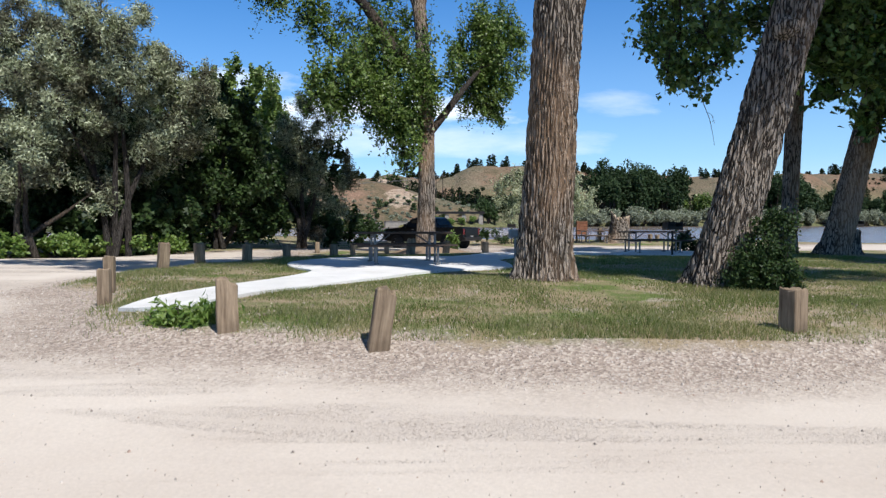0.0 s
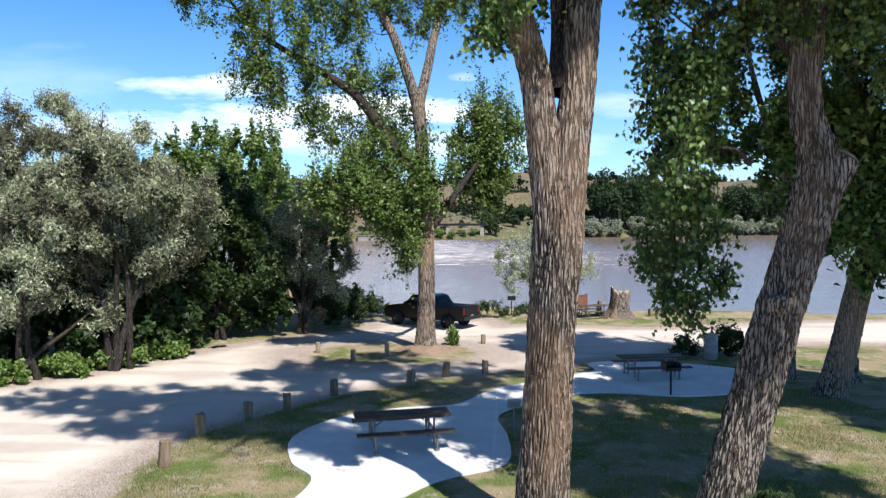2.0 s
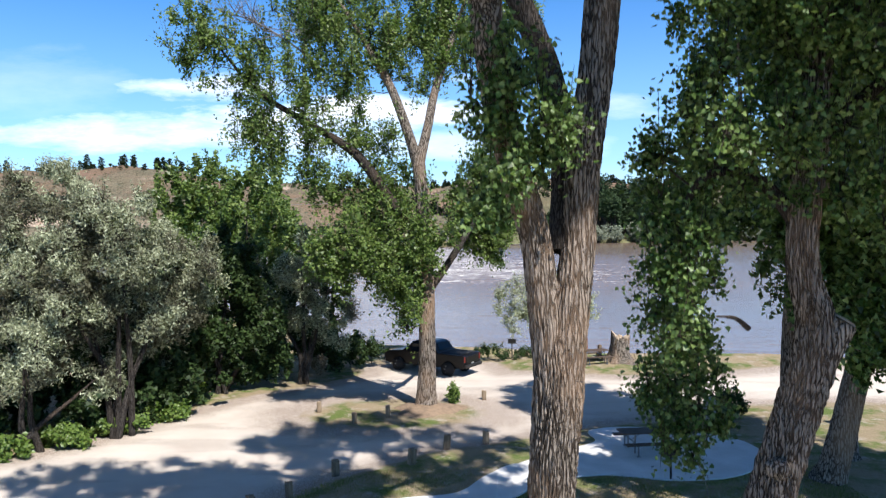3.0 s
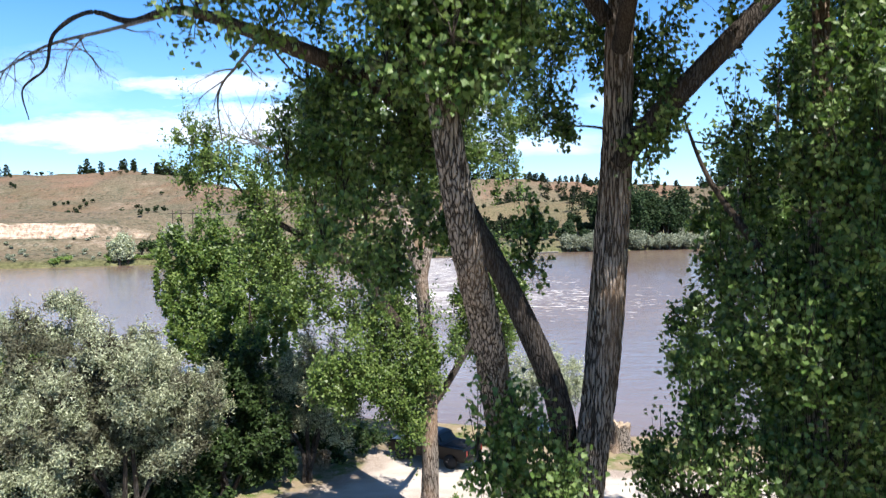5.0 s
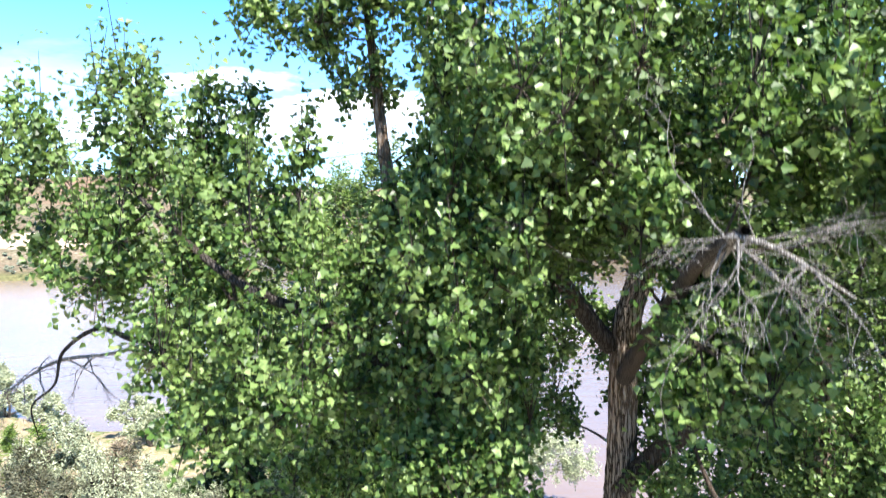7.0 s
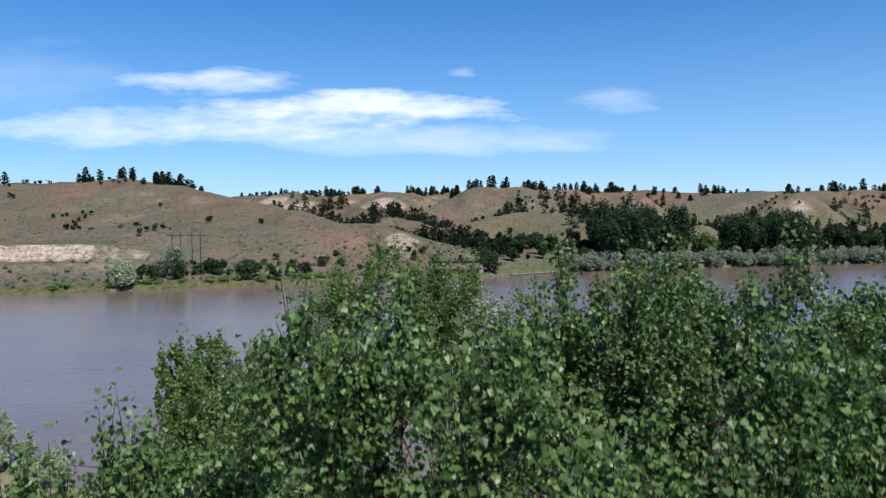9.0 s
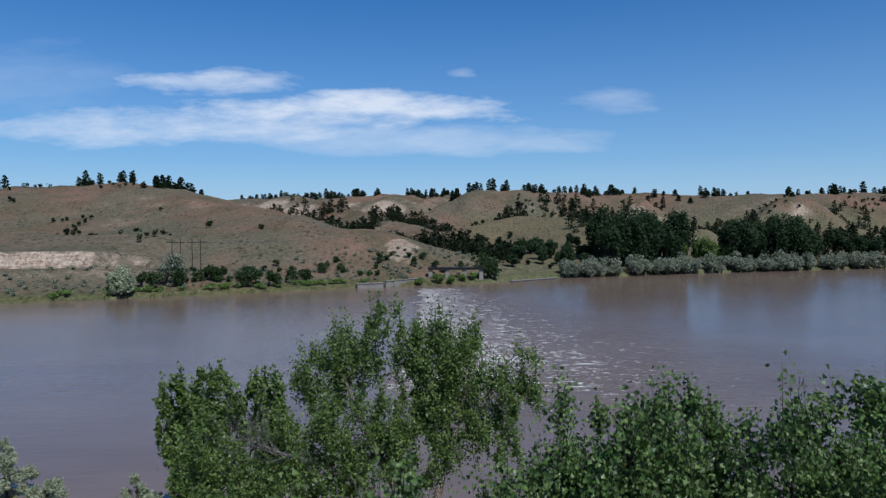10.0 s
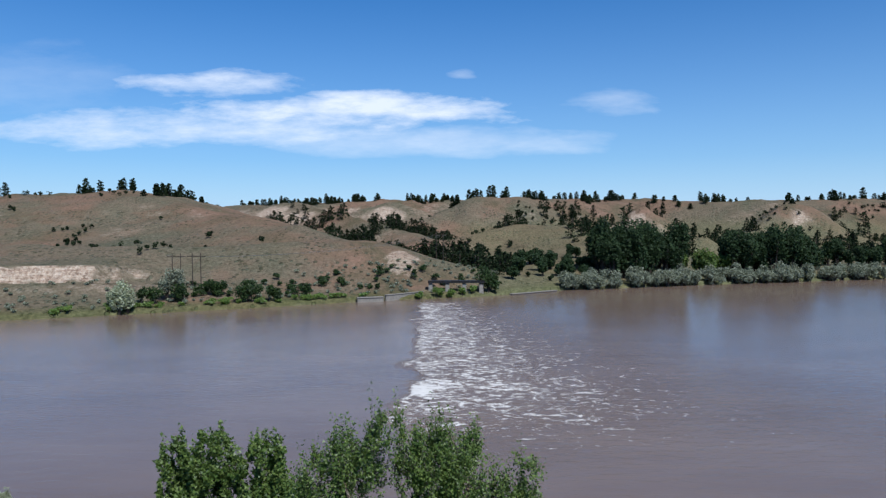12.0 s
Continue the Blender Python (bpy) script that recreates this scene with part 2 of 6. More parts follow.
def hill_material():
    """Dry grass slopes, tan to rust, with grey sagebrush clumps, pale eroded banks and rock ledges."""
    m = Mat("dry_hillside", 0.97, 0.08)
    p = m.xyz()
    big = m.noise(0.0075, 5, 0.6)
    mid = m.noise(0.022, 7, 0.68)
    fine = m.noise(0.35, 5, 0.7)
    c = m.ramp(mid, (0.34, (0.108, 0.100, 0.058)), (0.44, (0.182, 0.132, 0.085)), (0.58, (0.262, 0.162, 0.112)))
    sage = m.ramp(fine, (0.35, (0.085, 0.098, 0.062)), (0.65, (0.170, 0.180, 0.125)))
    sage_here = m.step(m.math("ADD", big, m.math("MULTIPLY", m.math("SUBTRACT", mid, 0.5), 0.35)), 0.46, 0.56)
    c = m.mix(m.math("MULTIPLY", sage_here, 0.55), c, sage)
    # single brush clumps
    warped = m.scaled(1.0, 0.75, 0.75)
    clump = m.step(m.voronoi(0.34, warped), 0.40, 0.22)
    clump = m.math("MULTIPLY", clump, m.step(m.noise(0.05, 5, 0.65), 0.42, 0.56))
    c = m.mix(m.math("MULTIPLY", clump, 0.75), c, m.mix(m.step(m.voronoi(0.34, warped, "Color"), 0.3, 0.6), (0.050, 0.058, 0.030), (0.105, 0.120, 0.080)))
    speck = m.math("MULTIPLY", m.step(m.noise(0.55, 4, 0.7), 0.58, 0.66), 0.6)
    c = m.mix(speck, c, (0.070, 0.066, 0.038))
    slope = m.xyz(m.geo.outputs["Normal"])[2]
    slope = m.math("SUBTRACT", slope, m.math("MULTIPLY", m.step(p[0], -105.0, -125.0), 0.10))
    steep = m.step(m.math("ADD", slope, m.math("MULTIPLY", m.math("SUBTRACT", mid, 0.5), 0.5)), 0.82, 0.69)
    strata = m.noise(0.25, 6, 0.75, m.scaled(0.5, 0.5, 5.0))
    rill = m.noise(0.5, 6, 0.75, m.scaled(1.6, 1.6, 0.5))
    rock = m.math("ADD", m.math("MULTIPLY", strata, 0.5), m.math("MULTIPLY", rill, 0.5))
    cliff = m.ramp(rock, (0.38, (0.20, 0.125, 0.085)), (0.48, (0.47, 0.35, 0.26)), (0.60, (0.70, 0.59, 0.47)))
    dx, dy = m.math("DIVIDE", m.math("ADD", p[0], 22.0), 9.0), m.math("DIVIDE", m.math("SUBTRACT", p[1], 388.0), 17.0)
    scar = m.math("ADD", m.math("MULTIPLY", dx, dx), m.math("MULTIPLY", dy, dy))
    scar = m.step(m.math("ADD", scar, m.math("MULTIPLY", m.math("SUBTRACT", m.noise(0.16, 5, 0.7), 0.5), 3.6)), 1.0, 0.4)
    band = m.math("MULTIPLY", m.step(m.noise(0.011, 4, 0.6), 0.57, 0.66), m.step(m.noise(0.12, 5, 0.7, m.scaled(1, 1, 3)), 0.46, 0.6))
    c = m.mix(m.math("MAXIMUM", m.math("MAXIMUM", steep, m.math("MULTIPLY", scar, 0.6)), m.math("MULTIPLY", band, 0.35)), c, cliff)
    low = m.step(p[2], 2.6, 0.4)
    c = m.mix(m.math("MULTIPLY", low, 0.7), c, m.ramp(fine, (0.3, (0.05, 0.07, 0.02)), (0.7, (0.15, 0.16, 0.06))))
    # greener grass on the foothills east of the draw
    foot = m.math("MULTIPLY", m.math("MULTIPLY", m.step(p[2], 44, 24), m.step(p[0], -10, 40)), m.step(mid, 0.36, 0.5))
    c = m.mix(m.math("MULTIPLY", foot, 0.55), c, m.ramp(fine, (0.3, (0.115, 0.122, 0.056)), (0.7, (0.205, 0.205, 0.110))))
    m.color(m.mix(0.65, c, m.ramp(m.noise(0.7, 5, 0.75), (0.32, 0.4), (0.66, 1.15)), "MULTIPLY"))
    m.bump(m.math("ADD", m.math("ADD", fine, mid), m.math("ADD", clump, m.math("MULTIPLY", rock, steep))), 0.8, 1.2)
    return m.m


def water_material():
    m = Mat("muddy_water", 0.12, 0.42)
    p = m.xyz()
    slow = m.noise(0.02, 4, 0.6, m.scaled(1, 2.4, 1))
    c = m.ramp(slow, (0.3, (0.170, 0.119, 0.088)), (0.7, (0.215, 0.154, 0.115)))
    # white water below the weir: a ragged line of breaking foam, thinning downstream
    wob = m.math("MULTIPLY", m.math("SUBTRACT", m.noise(0.05, 3), 0.5), 16)
    east = m.math("ADD", m.math("SUBTRACT", p[0], m.math("MULTIPLY", m.math("SUBTRACT", p[1], 160), -0.012)), wob)
    east = m.math("ADD", east, 9.0)
    begin = m.step(east, -1.5, 2.0)
    reach = m.math("ADD", 64.0, m.math("MULTIPLY", m.math("SUBTRACT", 270.0, p[1]), 0.40))
    fade = m.step(m.math("DIVIDE", east, reach), 1.0, 0.05)
    along = m.math("MULTIPLY", m.step(p[1], 80, 150), m.step(p[1], 348, 322))
    zone = m.math("MULTIPLY", m.math("MULTIPLY", begin, fade), along)
    lace = m.noise(0.30, 6, 0.66, m.scaled(0.75, 1.0, 1), 1.6)
    tear = m.noise(1.1, 5, 0.7, m.scaled(0.5, 1.3, 1), 1.2)
    f = m.math("ADD", m.math("MULTIPLY", lace, 0.55), m.math("MULTIPLY", tear, 0.45))
    rush = m.math("MULTIPLY", m.step(m.math("ABSOLUTE", m.math("SUBTRACT", p[1], 158.0)), 12.0, 0.0), m.step(east, 14.0, 2.0))
    level = m.math("SUBTRACT", 0.70, m.math("ADD", m.math("MULTIPLY", m.math("POWER", zone, 0.9), 0.20), m.math("MULTIPLY", m.math("MULTIPLY", rush, begin), 0.10)))
    foam = m.math("MULTIPLY", m.math("MULTIPLY", m.math("SUBTRACT", f, level), 22.0, True), m.step(zone, 0.0, 0.12))
    m.color(m.mix(m.math("MULTIPLY", foam, 0.92), c, (0.80, 0.77, 0.72)))
    m.rough(m.math("ADD", 0.17, m.math("ADD", m.math("MULTIPLY", zone, 0.12), m.math("MULTIPLY", foam, 0.5))))
    rip = m.noise(0.5, 5, 0.62, m.scaled(0.45, 1.3, 1), 0.6)
    h = m.math("ADD", m.math("MULTIPLY", rip, m.math("ADD", 0.26, m.math("MULTIPLY", zone, 1.4))), m.math("MULTIPLY", foam, 0.2))
    m.bump(h, 0.55, 0.5)
    return m.m


def concrete_material():
    m = Mat("pale_concrete", 0.85, 0.25)
    n = m.noise(1.3, 5, 0.6)
    f = m.noise(40, 4, 0.7)
    c = m.ramp(n, (0.3, (0.60, 0.585, 0.555)), (0.7, (0.74, 0.725, 0.70)))
    m.color(m.mix(0.25, c, m.ramp(f, (0.3, 0.6), (0.7, 1.0)), "MULTIPLY"))
    m.bump(f, 0.3, 0.006)
    return m.m


MAT_GROUND, MAT_HILL, MAT_WATER, MAT_CONCRETE = ground_material(), hill_material(), water_material(), concrete_material()
MAT_COTTON = leaf_material("cottonwood_leaf", (0.008, 0.022, 0.004), (0.066, 0.130, 0.026), (0.215, 0.290, 0.096), 0.28, 0.42, 0.36)
MAT_WILLOW = leaf_material("narrow_cottonwood_leaf", (0.024, 0.054, 0.011), (0.090, 0.152, 0.030), (0.205, 0.270, 0.075), 0.32, 0.42, 0.36)
MAT_OLIVE = leaf_material("silver_olive_leaf", (0.050, 0.060, 0.030), (0.205, 0.232, 0.132), (0.54, 0.57, 0.40), 0.18, 0.6, 0.12, (0.050, 0.042, 0.028))
MAT_GROVE = leaf_material("far_grove_leaf", (0.009, 0.019, 0.008), (0.021, 0.042, 0.016), (0.050, 0.080, 0.032), 0.18, 0.6, 0.15)
MAT_PALE = leaf_material("pale_willow_leaf", (0.13, 0.15, 0.085), (0.29, 0.32, 0.20), (0.50, 0.52, 0.37), 0.25, 0.5, 0.3)
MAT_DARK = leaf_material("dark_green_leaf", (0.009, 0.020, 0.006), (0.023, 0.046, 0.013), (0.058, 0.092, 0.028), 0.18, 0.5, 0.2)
MAT_WEED = leaf_material("bright_weed_leaf", (0.060, 0.120, 0.018), (0.120, 0.190, 0.035), (0.20, 0.27, 0.07), 0.35)
MAT_PINE = leaf_material("pine_needles", (0.006, 0.012, 0.005), (0.013, 0.024, 0.010), (0.030, 0.042, 0.018), 0.1, 0.8, 0.1)
MAT_SAGE = leaf_material("sage_leaf", (0.075, 0.090, 0.055), (0.165, 0.185, 0.125), (0.31, 0.33, 0.25), 0.15, 0.7, 0.2)
MAT_DRY = leaf_material("dry_brush", (0.13, 0.10, 0.065), (0.22, 0.175, 0.12), (0.33, 0.28, 0.20), 0.15, 0.8, 0.15)
MAT_GRASS = leaf_material("lawn_blade", (0.070, 0.125, 0.024), (0.150, 0.190, 0.056), (0.40, 0.335, 0.205), 0.45, 0.6, 0.2)
MAT_MULCH = plain_material("brown_mulch", (0.26, 0.185, 0.125), 0.95, 0.1, 0.0, 0.7, 5.0)
MAT_LITTER = leaf_material("dry_litter", (0.09, 0.065, 0.042), (0.25, 0.195, 0.13), (0.52, 0.46, 0.37), 0.2, 0.8, 0.15)
MAT_BARK = bark_material("cottonwood_bark", (0.060, 0.047, 0.037), (0.335, 0.284, 0.236), (0.46, 0.300, 0.190), 0.9)
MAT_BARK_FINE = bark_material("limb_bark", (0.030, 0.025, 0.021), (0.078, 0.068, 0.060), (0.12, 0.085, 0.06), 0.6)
MAT_DEADWOOD = bark_material("dead_twig", (0.14, 0.125, 0.11), (0.32, 0.30, 0.28), (0.34, 0.30, 0.25), 0.3)
MAT_CUT = wood_material("sawn_wood", (0.30, 0.22, 0.15), (0.50, 0.41, 0.30))
MAT_POST = wood_material("weathered_post", (0.125, 0.088, 0.058), (0.33, 0.250, 0.170), 0.9, (14, 14, 1.2))
MAT_PLANK = wood_material("brown_stained_plank", (0.060, 0.040, 0.030), (0.125, 0.090, 0.068), 0.7, (1.2, 14, 14))
MAT_BOARD = wood_material("red_brown_board", (0.16, 0.065, 0.035), (0.26, 0.115, 0.065), 0.75, (10, 10, 1.0))
MAT_STEEL = plain_material("galvanised_pipe", (0.20, 0.205, 0.21), 0.45, 0.5, 0.7)
MAT_IRON = plain_material("black_iron", (0.022, 0.020, 0.019), 0.6, 0.4, 0.3)
MAT_PAINT = plain_material("black_car_paint", (0.005, 0.005, 0.006), 0.34, 0.28, 0.0, 0.15, 2.0)
MAT_TYRE = plain_material("tyre_rubber", (0.020, 0.020, 0.021), 0.85, 0.3)
MAT_RIM = plain_material("alloy_rim", (0.52, 0.53, 0.55), 0.35, 0.5, 0.85)
MAT_GLASS = plain_material("dark_car_glass", (0.010, 0.012, 0.014), 0.2, 0.15, 0.0, 0.05)
MAT_CHROME = plain_material("chrome", (0.62, 0.63, 0.64), 0.18, 0.5, 1.0, 0.1)
MAT_LAMP = plain_material("red_lamp_lens", (0.12, 0.010, 0.009), 0.25, 0.6, 0.0, 0.1)
MAT_BIN = plain_material("pale_grey_steel", (0.30, 0.30, 0.285), 0.7, 0.3, 0.1)
MAT_OLD_CONCRETE = plain_material("old_concrete", (0.28, 0.255, 0.22), 0.9, 0.2, 0.0, 0.6, 0.8)


def stone_material():
    m = Mat("river_stone", 0.9, 0.2)
    m.color(m.ramp(m.island(), (0.0, (0.14, 0.12, 0.105)), (0.4, (0.34, 0.295, 0.25)), (0.75, (0.52, 0.465, 0.41)), (1.0, (0.30, 0.21, 0.16))))
    m.bump(m.noise(120, 3), 0.3, 0.004)
    return m.m


MAT_ROCK = stone_material()


# ---- mesh helpers ----
RNG = np.random.default_rng(7)


def mesh_of(name, verts, faces, mats, smooth=False, slots=None, attrs=None):
    """A mesh from an array of places and arrays of faces, each array of one face size."""
    me = bpy.data.meshes.new(name)
    groups = [np.asarray(f, dtype=np.int32) for f in (faces if isinstance(faces, list) else [faces]) if len(f)]
    verts = np.asarray(verts, dtype=np.float32)
    sizes = np.concatenate([np.full(len(g), g.shape[1], dtype=np.int32) for g in groups])
    loops = np.concatenate([g.ravel() for g in groups])
    me.vertices.add(len(verts)), me.loops.add(len(loops)), me.polygons.add(len(sizes))
    me.vertices.foreach_set("co", verts.ravel())
    me.loops.foreach_set("vertex_index", loops)
    me.polygons.foreach_set("loop_start", np.concatenate([[0], np.cumsum(sizes)[:-1]]).astype(np.int32))
    if slots is not None:
        me.polygons.foreach_set("material_index", np.asarray(slots, dtype=np.int32))
    me.polygons.foreach_set("use_smooth", np.full(len(sizes), bool(smooth)))
    for m in (mats if isinstance(mats, list) else [mats]):
        me.materials.append(m)
    for key, values in (attrs or {}).items():
        a = me.attributes.new(key, "FLOAT", "POINT")
        a.data.foreach_set("value", np.asarray(values, dtype=np.float32))
    me.update(calc_edges=True)
    return me


def part(name, data, material, parent, label=""):
    """Links a bmesh or mesh as one object under a thing or under a part."""
    if isinstance(data, bmesh.types.BMesh):
        me = bpy.data.meshes.new(name)
        data.to_mesh(me)
        data.free()
        me.materials.append(material)
    else:
        me = data
    ob = new(name, me)
    ob.parent = parent
    return tagged(ob, label)


def thing(name, m, label, category, group="", kind=""):
    ob = new(name)
    ob.empty_display_size = 0.2
    ob.matrix_basis = m
    return tagged(ob, label, category, group, kind)


def box(bm, cx, cy, cz, sx, sy, sz, m=None, bevel=0.0, taper=1.0):
    """Adds a box to a bmesh, with bevelled edges and a narrower top if asked."""
    r = bmesh.ops.create_cube(bm, size=1.0)
    for v in r["verts"]:
        k = taper if v.co.z > 0 else 1.0
        v.co = Vector((v.co.x * sx * k, v.co.y * sy * k, v.co.z * sz))
    if bevel:
        edges = list({e for v in r["verts"] for e in v.link_edges})
        out = bmesh.ops.bevel(bm, geom=edges, offset=bevel, segments=2, affect="EDGES", profile=0.6)
        vs = list({v for f in out["faces"] for v in f.verts} | {v for v in r["verts"] if v.is_valid})
    else:
        vs = r["verts"]
    mat = Matrix.Translation((cx, cy, cz)) @ (m or Matrix())
    for v in vs:
        v.co = mat @ v.co
    return bm


def rod(bm, a, b, r, sides=10, r2=None):
    """Adds a round bar between two places."""
    a, b = Vector(a), Vector(b)
    d = b - a
    res = bmesh.ops.create_cone(bm, cap_ends=True, segments=sides, radius1=r, radius2=r if r2 is None else r2, depth=d.length)
    q = d.to_track_quat("Z", "Y").to_matrix().to_4x4()
    for v in res["verts"]:
        v.co = Matrix.Translation((a + b) / 2) @ q @ v.co
    return bm


def fresh():
    return bmesh.new()


def spline(points, n):
    """Catmull-Rom places along a chain of points; the columns past the third are carried along."""
    p = np.asarray(points, dtype=float)
    p = np.vstack([2 * p[0] - p[1], p, 2 * p[-1] - p[-2]])
    t = np.linspace(0, len(p) - 3 - 1e-6, n)
    i = t.astype(int)
    f = (t - i)[:, None]
    a, b, c, d = p[i], p[i + 1], p[i + 2], p[i + 3]
    out = 0.5 * (2 * b + (c - a) * f + (2 * a - 5 * b + 4 * c - d) * f * f + (3 * b - a - 3 * c + d) * f ** 3)
    return out


def tube(path, sides, relief=0.0, lobes=16, flare=0.0, seed=0.0):
    """Places and quads of a tapered limb along path (x, y, z, radius), with furrowed bark if relief is given."""
    path = np.asarray(path, dtype=float)
    c, r = path[:, :3], np.maximum(path[:, 3], 0.002)
    tan = np.gradient(c, axis=0)
    tan /= np.linalg.norm(tan, axis=1)[:, None] + 1e-9
    ref = np.array([1.0, 0.0, 0.0]) if abs(tan[0][0]) < 0.8 else np.array([0.0, 1.0, 0.0])
    u = ref - tan * (tan @ ref)[:, None]
    u /= np.linalg.norm(u, axis=1)[:, None] + 1e-9
    w = np.cross(tan, u)
    th = np.linspace(0, 2 * np.pi, sides, endpoint=False)
    s = np.concatenate([[0], np.cumsum(np.linalg.norm(np.diff(c, axis=0), axis=1))])
    T, S = np.meshgrid(th, s)
    R = np.repeat(r[:, None], sides, axis=1)
    if flare:
        up = np.exp(-S / 0.42)
        R = R * (1 + up * flare * (0.55 + 0.45 * np.cos(5 * T + seed) + 0.3 * np.cos(3 * T + 2 * seed)))
    if relief:
        w1 = 1.3 * np.sin(1.1 * S + seed) + 0.8 * np.sin(2.9 * S + 2 * T + 1.7 * seed) + 0.6 * np.sin(6.1 * S - 3 * T)
        w2 = 1.2 * np.sin(1.3 * S + 2 + seed) + 0.8 * np.sin(3.3 * S - 2 * T + seed) + 0.6 * np.sin(5.3 * S + 4 * T)
        a = np.abs(np.sin(lobes * T + 1.6 * S + w1 * 1.5))
        b = np.abs(np.sin((lobes - 3) * T - 2.1 * S + w2 * 1.5))
        ridge = np.minimum(a, b) ** 0.6
        plate = 0.25 * np.sin(9.0 * S + 5 * np.sin(lobes * T)) * ridge
        R = R + relief * (ridge + plate - 0.7) + R * 0.035 * np.sin(2 * T + 0.9 * S + seed) + R * 0.02 * np.sin(3 * T - 1.7 * S)
    P = c[:, None, :] + R[:, :, None] * (np.cos(T)[:, :, None] * u[:, None, :] + np.sin(T)[:, :, None] * w[:, None, :])
    n, k = P.shape[:2]
    idx = np.arange(n * k).reshape(n, k)
    nxt = np.roll(idx, -1, axis=1)
    q = np.stack([idx[:-1], nxt[:-1], nxt[1:], idx[1:]], axis=-1).reshape(-1, 4)
    return P.reshape(-1, 3), q


def joined(pieces):
    """One array of places and one of quads from many."""
    vs, fs, o = [], [], 0
    for v, f in pieces:
        vs.append(v), fs.append(f + o)
        o += len(v)
    return np.concatenate(vs), np.concatenate(fs)


# leaves turn their faces to the light
LIGHT = np.array((SUN.x * math.cos(SUN_UP), SUN.y * math.cos(SUN_UP), math.sin(SUN_UP)))


def leaf_arrays(centres, size, shape, hang=0.5, spread=0.35, face=0.85):
    """Places and faces of many leaves, each a small folded blade of its own turn and size."""
    n = len(centres)
    w = RNG.normal(0, 1, (n, 3)) * 0.75 + face * LIGHT
    w /= np.linalg.norm(w, axis=1)[:, None]
    u = RNG.normal(0, 1, (n, 3)) * np.array([0.8, 0.8, 0.7]) + np.array([0, 0, -hang])
    u -= w * np.sum(u * w, axis=1)[:, None]
    u /= np.linalg.norm(u, axis=1)[:, None] + 1e-9
    v = np.cross(w, u)
    s = size * RNG.uniform(1 - spread, 1 + spread, n)[:, None]
    shape = np.asarray(shape)
    k = len(shape)
    P = centres[:, None, :] + s[:, None, :] * (shape[None, :, 0:1] * u[:, None, :] + shape[None, :, 1:2] * v[:, None, :] + shape[None, :, 2:3] * w[:, None, :])
    return P.reshape(-1, 3), np.arange(n * k).reshape(n, k)


BROAD = [(-0.46, 0.0, 0.0), (-0.2, 0.48, 0.08), (0.54, 0.0, -0.04), (-0.2, -0.48, 0.08)]
KITE = [(-0.5, 0.0, 0.0), (-0.08, 0.34, 0.06), (0.5, 0.0, 0.0), (-0.08, -0.34, 0.06)]
NARROW = [(-0.5, 0.06, 0.0), (0.06, -0.20, 0.04), (0.54, 0.08, 0.0)]
TUFT = [(-0.5, 0.22, 0.0), (0.02, -0.46, 0.08), (0.52, 0.26, 0.0)]


def in_mass(mass, n, shell=0.45):
    """Places in an ellipsoid (x, y, z, rx, ry, rz), more of them towards its skin."""
    d = RNG.normal(0, 1, (n, 3))
    d /= np.linalg.norm(d, axis=1)[:, None]
    r = RNG.uniform(shell ** 3, 1, n) ** (1 / 3)
    return np.array(mass[:3]) + d * r[:, None] * np.array(mass[3:6])


